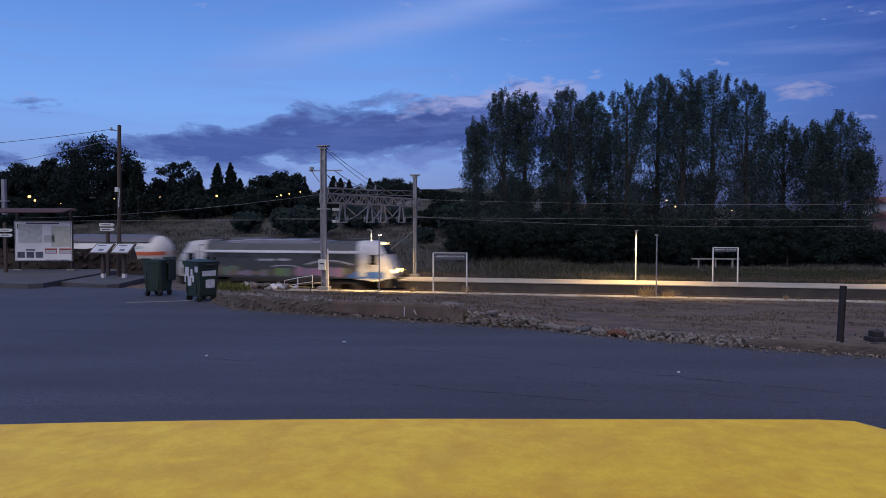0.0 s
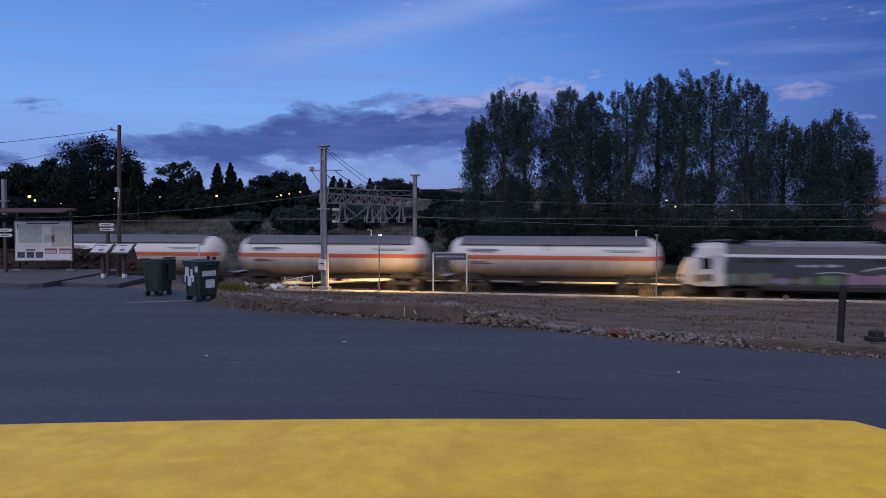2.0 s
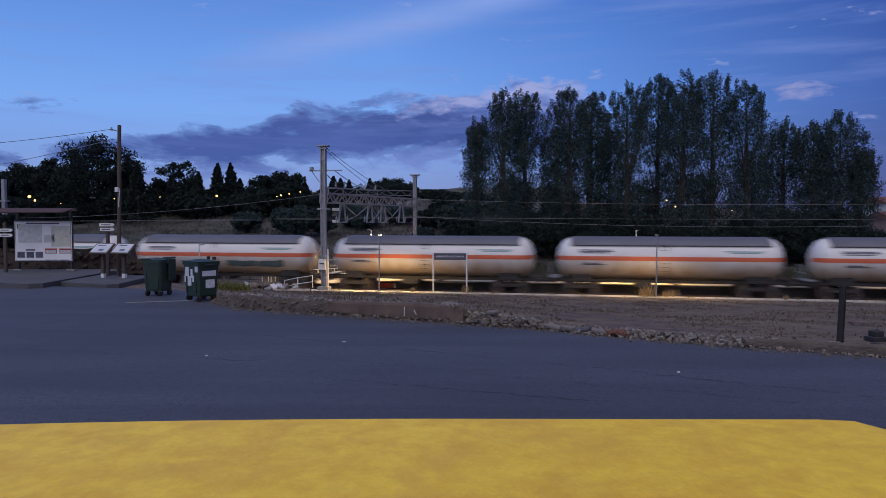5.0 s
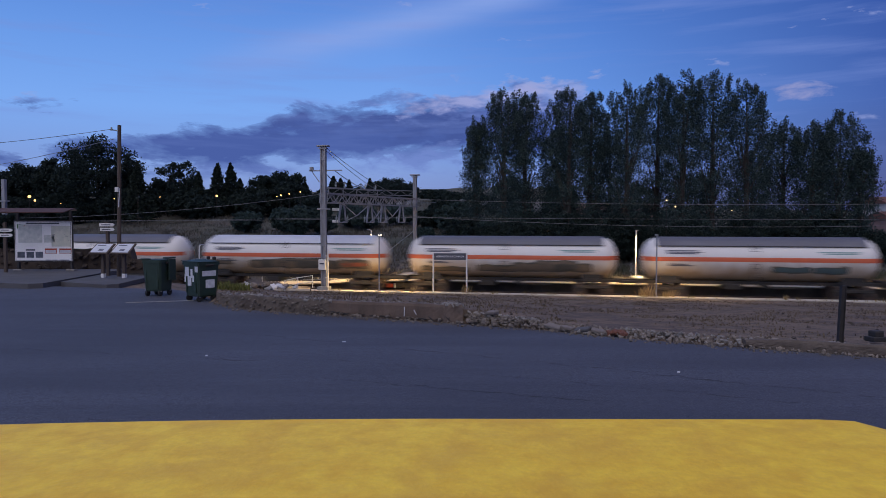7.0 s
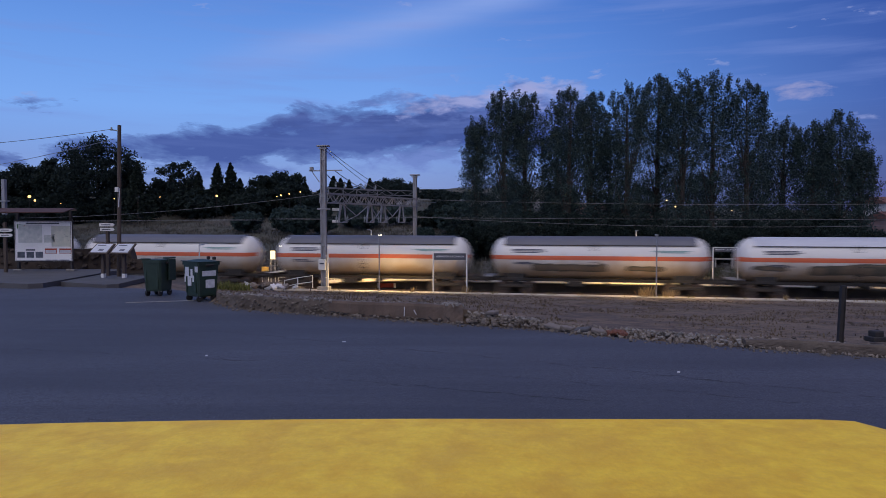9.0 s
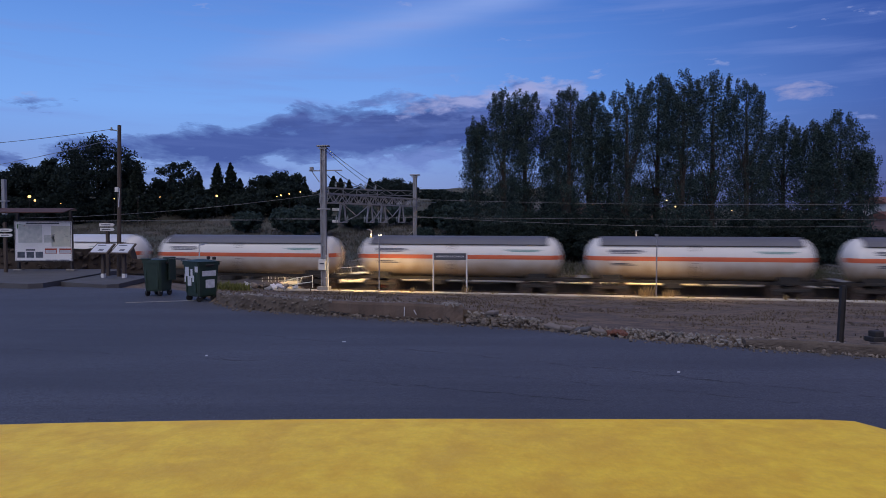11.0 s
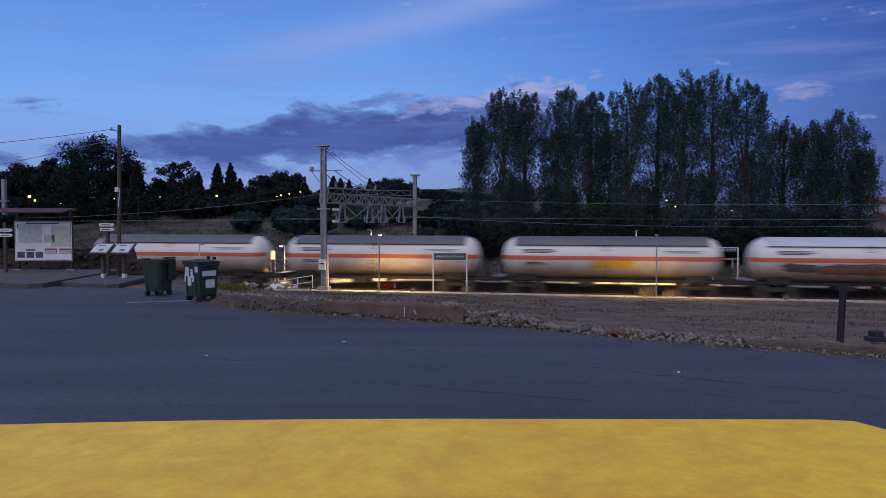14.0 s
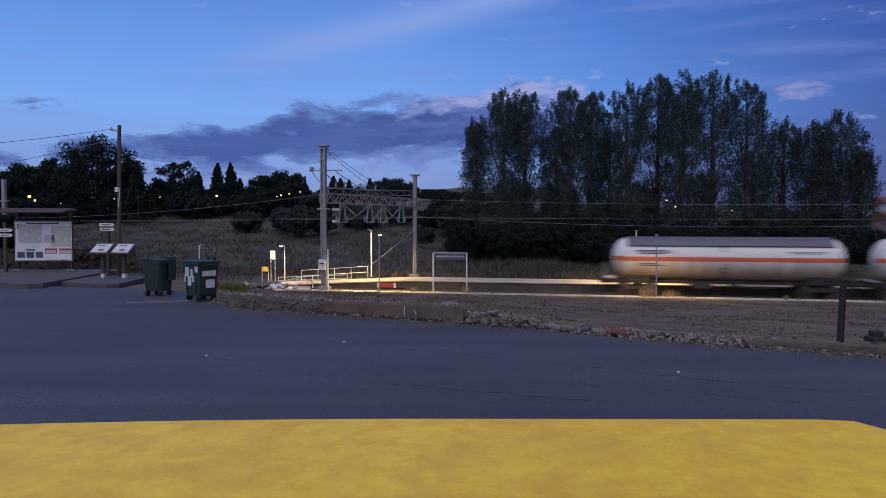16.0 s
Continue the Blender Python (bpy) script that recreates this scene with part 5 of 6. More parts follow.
def build_crossing():
    """Ramp at the platform's end, the crossing over the tracks and their railings."""
    th = thing("platform_ramp", tpose(0, 0), "lamp-lit concrete ramp at the end of the far platform", "ramp", kind="structure")
    s0, s1, n0, n1 = -25.5, -13.52, EDGE_FAR, BACK_FAR
    for name, d0, d1, inset, mt in (("slab", 0.0, 0.08, 0.0, M_PLATFORM), ("retaining_face", 0.082, 0.6, 0.08, M_DARKSTONE)):
        a, b = n0 + inset, n1 - inset
        vs = [(s0, a, -2.78 - d0), (s1, a, PLAT_FAR - d0), (s1, b, PLAT_FAR - d0), (s0, b, -2.78 - d0), (s0, a, -2.78 - d1), (s1, a, PLAT_FAR - d1), (s1, b, PLAT_FAR - d1), (s0, b, -2.78 - d1)]
        mesh_part(name, vs, [(0, 1, 2, 3), (4, 7, 6, 5), (0, 4, 5, 1), (1, 5, 6, 2), (2, 6, 7, 3), (3, 7, 4, 0)], mt, th)
    th = thing("track_crossing", tpose(0, 0), "concrete crossing panels between the rails", "crossing", kind="structure")
    for n, w in ((45.75, 0.75), (47.05, 1.5), (48.93, 1.9), (50.8, 1.5), (52.05, 0.75)):
        for j in range(3):
            part("panel", box(B(), -23.6 + j * 1.02, n, RAIL - 0.11, 1.0, w, 0.2, bevel=0.015), M_PLATFORM, th)

    def railing(pts, h, label):
        th = thing("railing", pose(0, 0, 0), label, "railing", "railings at the crossing")
        for p in pts:
            part("post", rod(B(), p, Vector(p) + Vector((0, 0, h)), 0.03, 8), M_WHITEPAINT, th)
        for f in (0.5, 1.0):
            bm = B()
            for p, q in zip(pts, pts[1:]):
                rod(bm, Vector(p) + Vector((0, 0, h * f)), Vector(q) + Vector((0, 0, h * f)), 0.026, 8)
            part("rail_bar", bm, M_WHITEPAINT, th)
    railing([tp(s, 55.75, -2.2 if s > -16 else -2.2 - 0.6 * (-16 - s) / 8) for s in (-23.6, -22.1, -20.6, -19.1, -17.6)], 1.0, "pale tubular railing along the platform ramp")
    railing([tp(s, 45.2, z) for s, z in ((-20.46, -2.57), (-19.44, -2.35), (-18.33, -2.18))], 0.86, "pale tubular railing beside the track crossing")
    railing([tp(s, 52.75, -2.75 + 0.05 * (s + 25.5)) for s in (-24.4, -22.4, -20.4, -18.4)], 0.55, "low pale railing at the foot of the ramp")
    # boards at the foot of the ramp; the taller glows itself, standing for lamplight
    for s, z0, zt, w, hp, mt in ((-26.02, -2.78, -0.05, 0.42, 0.75, M_BOARDGLOW), (-26.75, -2.78, -1.45, 0.62, 0.42, M_YELLOWSIGN)):
        th = thing("notice_board", tpose(s, 55.2, z0, 8), "small notice board on two thin posts", "notice board", "boards at the crossing")
        for x in (-w / 2 + 0.03, w / 2 - 0.03):
            part("post", rod(B(), (x, 0, 0), (x, 0, zt - z0), 0.03, 8), M_WHITEPAINT, th)
        part("panel", box(B(), 0, -0.04, zt - z0 - hp / 2, w, 0.05, hp, bevel=0.01), mt, th)
    th = thing("warning_panel", tpose(-15.0, EDGE_FAR - 0.05, -2.62), "red panel with white ends on the platform face", "panel")
    part("board", box(B(), 0, 0, 0, 1.15, 0.05, 0.34, bevel=0.01), M_REDPAINT, th)
    for x in (-0.68, 0.68):
        part("end_plate", box(B(), x, 0, 0, 0.19, 0.06, 0.38, bevel=0.01), M_WHITEPAINT, th, "white end plate")


M_YELLOWSIGN = surface("yellow_sign", (0.80, 0.52, 0.12), (0.7, 0.45, 0.1), 0.5, 4, 30, 0.0)
build_crossing()


def far_things():
    # street lamps up on the hillside road
    for x, y, z, r in ((-60.5, 100, 6.13, 0.22), (-59.7, 100, 5.55, 0.16), (-58.7, 105, 5.27, 0.07), (-48.1, 100, 5.8, 0.08), (-41.4, 100, 6.05, 0.08), (-33.1, 100, 6.2, 0.16),
                       (-23.7, 100, 6.3, 0.11), (-22.5, 100, 6.5, 0.10), (-21.9, 105, 7.0, 0.10), (-24.3, 100, 6.15, 0.07), (22.9, 70, 4.64, 0.07), (23.8, 70, 4.0, 0.08), (29.6, 70, 3.6, 0.05)):
        g = ground_z(x, y)
        th = thing("street_lamp", pose(x, y, g), "distant street lamp glowing among the trees", "street lamp", "street lamps on the hillside")
        part("pole", rod(B(), (0, 0, 0), (0, 0, max(0.5, z - g)), 0.025, 6), M_DARKIRON, th)
        bm = B()
        bmesh.ops.create_icosphere(bm, subdivisions=2, radius=r, matrix=Matrix.Translation((0, 0, max(0.5, z - g))))
        part("globe", bm, M_FARGLOW, th)

    def house(x, y, w, d, top, roof_h, turn, label, wall):
        h = top - ground_z(x, y) + 0.3
        th = thing("house", pose(x, y, ground_z(x, y) - 0.3, 0, 0, turn), label, "house", "far houses")
        part("wall", box(B(), 0, 0, h / 2, w, d, h), wall, th)
        vs = [(-w / 2 - 0.4, -d / 2 - 0.4, h), (w / 2 + 0.4, -d / 2 - 0.4, h), (w / 2 + 0.4, d / 2 + 0.4, h), (-w / 2 - 0.4, d / 2 + 0.4, h), (-w / 2 - 0.4, 0, h + roof_h), (w / 2 + 0.4, 0, h + roof_h)]
        mesh_part("roof", vs, [(0, 1, 5, 4), (2, 3, 4, 5), (0, 4, 3), (1, 2, 5), (0, 3, 2, 1)], M_ROOF, th, "red tiled roof")
        for i in range(3):
            win = part("window", box(B(), -w * 0.3 + i * w * 0.3, -d / 2 - 0.02, h * 0.68, 1.0, 0.08, 1.2, bevel=0.02), M_GLASS, th)
            part("sill", box(B(), -w * 0.3 + i * w * 0.3, -d / 2 - 0.08, h * 0.68 - 0.65, 1.2, 0.15, 0.08), M_WHITEPAINT, win)
    M_ROOF = surface("roof_tiles", (0.16, 0.065, 0.045), (0.11, 0.05, 0.038), 0.9, 1.5, 10, 0.5, stretch=(3, 1, 1))
    pale = surface("pale_plaster", (0.55, 0.52, 0.50), (0.46, 0.44, 0.42), 0.9, 0.8, 15, 0.2)
    pink = surface("pink_plaster", (0.24, 0.14, 0.12), (0.20, 0.12, 0.10), 0.9, 0.8, 15, 0.2)
    house(95.5, 140.0, 16, 9, 6.0, 1.5, 6, "white-walled house with a red tiled roof behind the trees", pale)
    house(88.5, 132.0, 9, 8, 3.0, 1.4, 6, "low house with a red tiled roof behind the trees", pink)
    house(27.0, 108.0, 11, 8, 4.2, 1.2, -6, "pink house glimpsed between the poplars", pink)
    house(-38.6, 116.0, 3.2, 3, 5.2, 0.7, 10, "small hut beneath a lamp on the hillside", pink)
    th = thing("garden_wall", pose(-37.5, 118.0, ground_z(-37.5, 118.0) - 0.2, 0, 0, -6), "long pale wall along the hillside road", "wall")
    part("wall", box(B(), 3.0, 0, 0.8, 13, 0.3, 1.6, bevel=0.03), pale, th)
    part("coping", box(B(), 3.0, 0, 1.64, 13.1, 0.4, 0.08, bevel=0.02), M_CONCRETE, th)
    th = thing("concrete_fence", pose(26.4, 66.0, ground_z(26.4, 66.0), 0, 0, -4), "pale concrete fence rail in the grass before the trees", "fence")
    part("rail", box(B(), 0, 0, 1.0, 4.6, 0.16, 0.14, bevel=0.02), M_CONCRETE, th)
    for x in (-1.6, 0, 1.6):
        part("fence_post", box(B(), x, 0, 0.45, 0.14, 0.14, 1.0, bevel=0.02), M_CONCRETE, th)


far_things()


# ---- the yard ----
M_BIN = surface("green_bin_plastic", (0.018, 0.040, 0.026), (0.012, 0.028, 0.018), 0.55, 4, 40, 0.1, stain=(0.022, 0.030, 0.024), amount=0.4)
M_RUBBER = surface("rubber", (0.02, 0.02, 0.02), (0.013, 0.013, 0.013), 0.8, 8, 60, 0.2)
M_PAPER = surface("torn_paper", (0.66, 0.66, 0.68), (0.45, 0.45, 0.48), 0.8, 9, 60, 0.1)
M_PRINT = surface("printed_panel", (0.88, 0.86, 0.84), (0.83, 0.81, 0.79), 0.5, 1.5, 20, 0.0)
M_MAPGREEN = surface("map_green", (0.50, 0.51, 0.42), (0.70, 0.66, 0.54), 0.5, 4, 14, 0.0)
M_MAPGREY = surface("map_grey", (0.44, 0.47, 0.45), (0.68, 0.67, 0.62), 0.5, 5, 14, 0.0)
M_PHOTO = surface("dark_photo", (0.03, 0.04, 0.06), (0.14, 0.15, 0.18), 0.4, 5, 20, 0.0)
M_LOGOGREEN = surface("green_shape", (0.05, 0.20, 0.07), None, 0.5, 5, 20, 0.0)
M_ROOFBOARD = surface("rusty_roof_sheet", (0.085, 0.036, 0.028), (0.050, 0.024, 0.020), 0.8, 2, 20, 0.4)


def stone_meshes(count, seed, material):
    """A few irregular lumps that many stones share."""
    rng = np.random.default_rng(seed)
    out = []
    for k in range(count):
        bm = B()
        bmesh.ops.create_icosphere(bm, subdivisions=1, radius=0.5)
        sc = (0.8 + 0.4 * rng.random(), 0.7 + 0.3 * rng.random(), 0.55 + 0.3 * rng.random())
        for v in bm.verts:
            j = 1 + 0.22 * rng.normal()
            v.co = Vector((max(-0.42, min(0.42, v.co.x * j)) * sc[0], max(-0.40, min(0.40, v.co.y * j)) * sc[1], max(-0.38, min(0.38, v.co.z * j)) * sc[2])) * 1.25
        me = bpy.data.meshes.new("stone")
        bm.to_mesh(me)
        bm.free()
        me.materials.append(material)
        out.append(me)
    return out


STONES = stone_meshes(9, 5, M_STONE)
REDS = stone_meshes(4, 6, M_BRICKRED)


def stone(parent, x, y, z, size, rng, kinds=STONES, name="stone"):
    ob = new(name, kinds[rng.integers(len(kinds))])
    ob.parent = parent
    ob.matrix_basis = Matrix.LocRotScale((x, y, z), Euler((rng.random() * 0.6, rng.random() * 0.6, rng.random() * 6.28)), (size * (0.8 + 0.5 * rng.random()), size, size * (0.7 + 0.4 * rng.random())))
    return ob


def build_low_wall():
    th = thing("low_wall", pose(0, 0, 0), "crumbling low retaining wall of plastered rubble along the yard", "wall", kind="structure")
    rng = np.random.default_rng(11)

    def stretch(name, x0, x1, height, rough, mt, depth=0.40, step=0.05, label=""):
        """A stretch of wall: face pitted by rough, foot undercut, upper edge chipped."""
        rings = []
        for x in np.arange(x0, x1 + 0.001, step):
            y = kerb_y(x)
            h = height(x) + 0.5 * rough * noise.noise((x * 2.3, 0, 3.0)) + 0.6 * rough * noise.noise((x * 9.0, 0, 8.0))
            pr = []
            for k in range(9):
                f = k / 8
                dent = rough * (noise.noise((x * 3.1, f * 2.5, 1.0)) + 0.8 * noise.noise((x * 11.0, f * 8, 2.0)))
                foot = 0.05 * max(0.0, 1 - f / 0.22) * (0.5 + noise.noise((x * 2.4, 0, 9.0)))
                pr.append((x, y + 0.02 * f + dent + foot + (0.02 if k == 8 else 0.0), -0.06 + (h + 0.06) * f))
            pr += [(x, y + 0.12, h + 0.4 * rough * noise.noise((x * 7, 3, 3))), (x, y + depth * 0.6, h + rough * noise.noise((x * 5, 5, 3))), (x, y + depth, h - 0.03), (x, y + depth, -0.06)]
            rings.append(pr)
        vs, fs = loft(rings)
        return mesh_part(name, vs, fs, mt, th, label)
    stretch("rubble_core", -7.0, -3.05, lambda x: 0.30 + 0.09 * smooth(-6.6, -5.6, x), 0.035, M_MORTAR, label="weathered rubble core, plaster gone")
    stretch("plastered_face", -3.08, 0.06, lambda x: 0.385 + 0.05 * smooth(-2.6, -0.4, x), 0.010, M_PLASTER, label="plastered face, cracked along its foot")
    stretch("end_block", 0.03, 0.50, lambda x: 0.47, 0.022, M_PLASTER, label="broken end of the wall")
    # cracks and a streak of old limewash on the plaster
    for x, w, h, tilt, mt in ((-0.98, 0.018, 0.24, 2, M_PAPER), (-0.70, 0.014, 0.13, -32, M_PAPER)):
        ob = part("limewash", box(B(), 0, 0, 0, w, 0.008, h), mt, th)
        ob.matrix_basis = pose(x, kerb_y(x) - 0.012, 0.22, 0, tilt, -23)
    for k in range(46):
        x = -3.0 + 3.2 * rng.random()
        bm = box(B(), 0, 0, 0, 0.05 + 0.16 * rng.random(), 0.016, 0.010 + 0.012 * rng.random())
        ob = part("crack", bm, M_DARKIRON, th)
        ob.matrix_basis = pose(x, kerb_y(x) - 0.004, 0.045 + 0.07 * abs(noise.noise((x * 1.9, 4, 4))) * 2 + 0.02 * rng.random(), 0, 26 * rng.normal(), -23)
    # pale stones bedded along the top of the rubble core and in its broken end
    for _ in range(150):
        x = -6.7 + 3.7 * rng.random()
        stone(th, x, kerb_y(x) + 0.02 + 0.45 * rng.random() ** 1.5, 0.36 + 0.07 * rng.random() - 0.08 * smooth(-5.6, -6.6, x), 0.04 + 0.08 * rng.random() ** 2, rng, PALES)
    for _ in range(40):
        x = 0.05 + 0.46 * rng.random()
        stone(th, x, kerb_y(x) + 0.01 + 0.3 * rng.random(), 0.43 + 0.05 * rng.random(), 0.05 + 0.07 * rng.random(), rng, PALES)
    for _ in range(70):
        x = -3.0 + 3.1 * rng.random()
        stone(th, x, kerb_y(x) + 0.10 + 0.35 * rng.random(), 0.385 + 0.05 * smooth(-2.6, -0.4, x), 0.03 + 0.05 * rng.random() ** 2, rng, PALES)
    for _ in range(60):
        x = -6.9 + 3.8 * rng.random()
        stone(th, x, kerb_y(x) + 0.0, 0.05 + 0.26 * rng.random(), 0.05 + 0.06 * rng.random(), rng, STONES)
    # fallen stones past the broken end
    for _ in range(260):
        x = 0.56 + 1.80 * rng.random()
        h = 0.27 - 0.06 * (x - 0.5)
        f = rng.random()
        stone(th, x, kerb_y(x) - 0.06 + 0.50 * f, 0.02 + h * min(1.0, 0.15 + f) * (0.7 + 0.3 * rng.random()), 0.05 + 0.09 * rng.random() ** 1.5, rng, PALES if f > 0.75 else STONES)
    for _ in range(34):
        x = -3.0 + 3.5 * rng.random()
        stone(th, x, kerb_y(x) - 0.05 + 0.05 * rng.random(), 0.02 + 0.05 * rng.random(), 0.05 + 0.08 * rng.random(), rng)
    # flat broken slabs, brick rubble, then a strip of small stones
    for x, ln, mt in ((1.20, 0.26, M_COPING), (2.55, 0.42, M_COPING), (2.82, 0.30, M_COPING), (3.12, 0.34, M_PAVING), (3.4, 0.28, M_COPING)):
        ob = part("slab", box(B(), 0, 0, 0.04, ln, 0.24, 0.07, bevel=0.02), mt, th)
        ob.matrix_basis = pose(x, kerb_y(x) + (0.30 if x < 2 else 0.10), 0.25 if x < 2 else 0.05, 8 * rng.normal(), 6 * rng.normal(), -30 + 14 * rng.normal())
    for _ in range(40):
        x = 2.3 + 1.3 * rng.random()
        stone(th, x, kerb_y(x) - 0.02 + 0.25 * rng.random(), 0.05, 0.05 + 0.10 * rng.random(), rng, PALES if rng.random() < 0.5 else STONES)
    for _ in range(20):
        x = 3.35 + 0.62 * rng.random()
        stone(th, x, kerb_y(x) + 0.02 + 0.22 * rng.random(), 0.06 + 0.04 * rng.random(), 0.07 + 0.10 * rng.random(), rng, REDS, "brick")
    for _ in range(150):
        x = 3.95 + 2.3 * rng.random()
        f = rng.random()
        stone(th, x, kerb_y(x) + 0.02 + 0.40 * f, 0.03 + 0.12 * f, 0.04 + 0.085 * rng.random() ** 1.6, rng, PALES if rng.random() < 0.65 else STONES)
    stretch("buried_kerb", 6.0, 9.6, lambda x: 0.15 + 0.06 * smooth(6.0, 6.8, x), 0.022, M_MORTAR, 0.30, 0.06, "half-buried crumbling kerb")
    bm = B()
    small = np.random.default_rng(12)
    for _ in range(900):
        x = 2.4 + 8.2 * small.random()
        f = small.random()
        r = 0.012 + 0.034 * small.random() ** 2
        m = Matrix.LocRotScale((x, kerb_y(x) - 0.06 + 0.55 * f, 0.015 + 0.14 * f), Euler(small.random(3) * 6), (r * 1.3, r, r * 0.7))
        bmesh.ops.create_icosphere(bm, subdivisions=1, radius=1.0, matrix=m)
    for v in bm.verts:
        v.co += Vector(small.normal(size=3)) * 0.008
    tagged(part("rubble", bm, M_STONE, th), kind="stuff")


M_PALESTONE = surface("pale_stone", (0.40, 0.37, 0.34), (0.24, 0.215, 0.19), 0.95, 2.5, 22, 0.8, vary=0.55, depth=0.02)
M_COPING = surface("worn_coping", (0.20, 0.17, 0.15), (0.12, 0.10, 0.09), 0.95, 2.0, 24, 0.5, stain=(0.12, 0.10, 0.09), amount=0.5)
PALES = stone_meshes(7, 25, M_PALESTONE)
M_PLASTER = surface("plastered_block", (0.140, 0.098, 0.074), (0.085, 0.060, 0.047), 0.95, 2.2, 20, 0.5, stain=(0.16, 0.135, 0.12), amount=0.45, stretch=(1.0, 1.0, 0.45))
build_low_wall()


def wheelie_bin(m, w, d, h, label, papers, lid_open):
    th = thing("rubbish_bin", m, label, "rubbish bin", "rubbish bins")
    z0, z1 = 0.16, h - 0.10
    rings = []
    for z, k in ((z0, 0.80), (z0 + 0.04, 0.84), (z1 - 0.10, 0.985), (z1 - 0.10, 1.05), (z1, 1.05)):
        hw, hd = w / 2 * k, d / 2 * k
        c = 0.05
        rings.append([(-hw + c, -hd, z), (hw - c, -hd, z), (hw, -hd + c, z), (hw, hd - c, z), (hw - c, hd, z), (-hw + c, hd, z), (-hw, hd - c, z), (-hw, -hd + c, z)])
    vs, fs = loft(rings)
    body = mesh_part("body", vs, fs, M_BIN, th)
    # ribs and side grips
    for x in (-w * 0.30, w * 0.30):
        part("rib", box(B(), x, -d / 2 * 0.93, (z0 + z1) / 2, 0.05, 0.03, (z1 - z0) * 0.8, Matrix(), bevel=0.01), M_BIN, body)
    for x in (-1, 1):
        bm = rod(B(), (x * (w / 2 + 0.05), -0.12, z1 - 0.10), (x * (w / 2 + 0.05), 0.12, z1 - 0.10), 0.035, 8)
        part("lifting_lug", bm, M_DARKIRON, th)
    if lid_open:
        bm = box(B(), w / 2 + 0.06, 0.16, z1 - 0.35, 0.05, d * 0.5, 0.72, bevel=0.02)
        box(bm, w / 2 - 0.04, 0.16, z1 + 0.05, 0.26, d * 0.5, 0.05, bevel=0.02)
        part("lid", bm, M_BIN, th, "lid folded back over the side")
        part("rim", box(B(), -w * 0.30, -d / 2 + 0.02, z1 + 0.02, w * 0.45, 0.12, 0.05, bevel=0.015), M_BIN, th)
    else:
        rings = []
        for x in np.linspace(-w / 2 * 1.10, w / 2 * 1.10, 9):
            a = 0.07 * (1 - (x / (w / 2 * 1.1)) ** 2)
            rings.append([(x, y, z1 + 0.01 + a * math.sin(math.pi * (y + d / 2) / d) + (0.0 if j else 0.02)) for j, y in enumerate(np.linspace(-d / 2 * 1.1, d / 2 * 1.1, 7))] +
                         [(x, y, z1 + 0.0) for y in np.linspace(d / 2 * 1.1, -d / 2 * 1.1, 7)])
        vs, fs = loft(rings)
        mesh_part("lid", vs, fs, M_BIN, th)
        bm = B()
        for x in (-0.18, 0.18):
            box(bm, x, d / 2 * 0.95, z1 + 0.09, 0.09, 0.10, 0.10, bevel=0.02)
        part("hinge", bm, M_DARKIRON, th)
    for x in (-1, 1):
        for y in (-1, 1):
            q = (x * w * 0.34, y * d * 0.32)
            bm = rod(B(), (q[0] - 0.03, q[1], 0.10), (q[0] + 0.03, q[1], 0.10), 0.10, 16)
            wh = part("wheel", bm, M_RUBBER, th)
            part("fork", box(B(), q[0], q[1], 0.19, 0.10, 0.06, 0.10, bevel=0.01), M_STEEL, wh)
    for face, u, z, a, b in papers:
        k = 0.84 + 0.145 * (z - z0) / (z1 - z0)
        if face == "front":
            bm = box(B(), u, -d / 2 * k - 0.006, z, a, 0.006, b)
        else:
            bm = box(B(), w / 2 * k + 0.006, u, z, 0.006, a, b)
        ob = part("sticker", bm, M_PAPER, th, "torn white paper notice")
    return th


wheelie_bin(pose(-7.62, 21.45, 0, 0, 0, -42), 0.95, 0.74, 1.34, "dark green wheeled rubbish bin plastered with torn white notices",
            [("east", 0.02, 0.90, 0.46, 0.20), ("east", 0.06, 0.58, 0.30, 0.30), ("front", 0.36, 1.02, 0.18, 0.18), ("front", 0.06, 0.92, 0.12, 0.36), ("front", -0.10, 0.66, 0.22, 0.34), ("front", -0.22, 0.98, 0.22, 0.38), ("front", -0.34, 0.72, 0.12, 0.24), ("front", 0.14, 0.72, 0.10, 0.20)], False)
wheelie_bin(pose(-9.62, 23.0, 0, 0, 0, -14), 0.72, 0.74, 1.32, "dark green wheeled rubbish bin with its lid folded back", [], True)


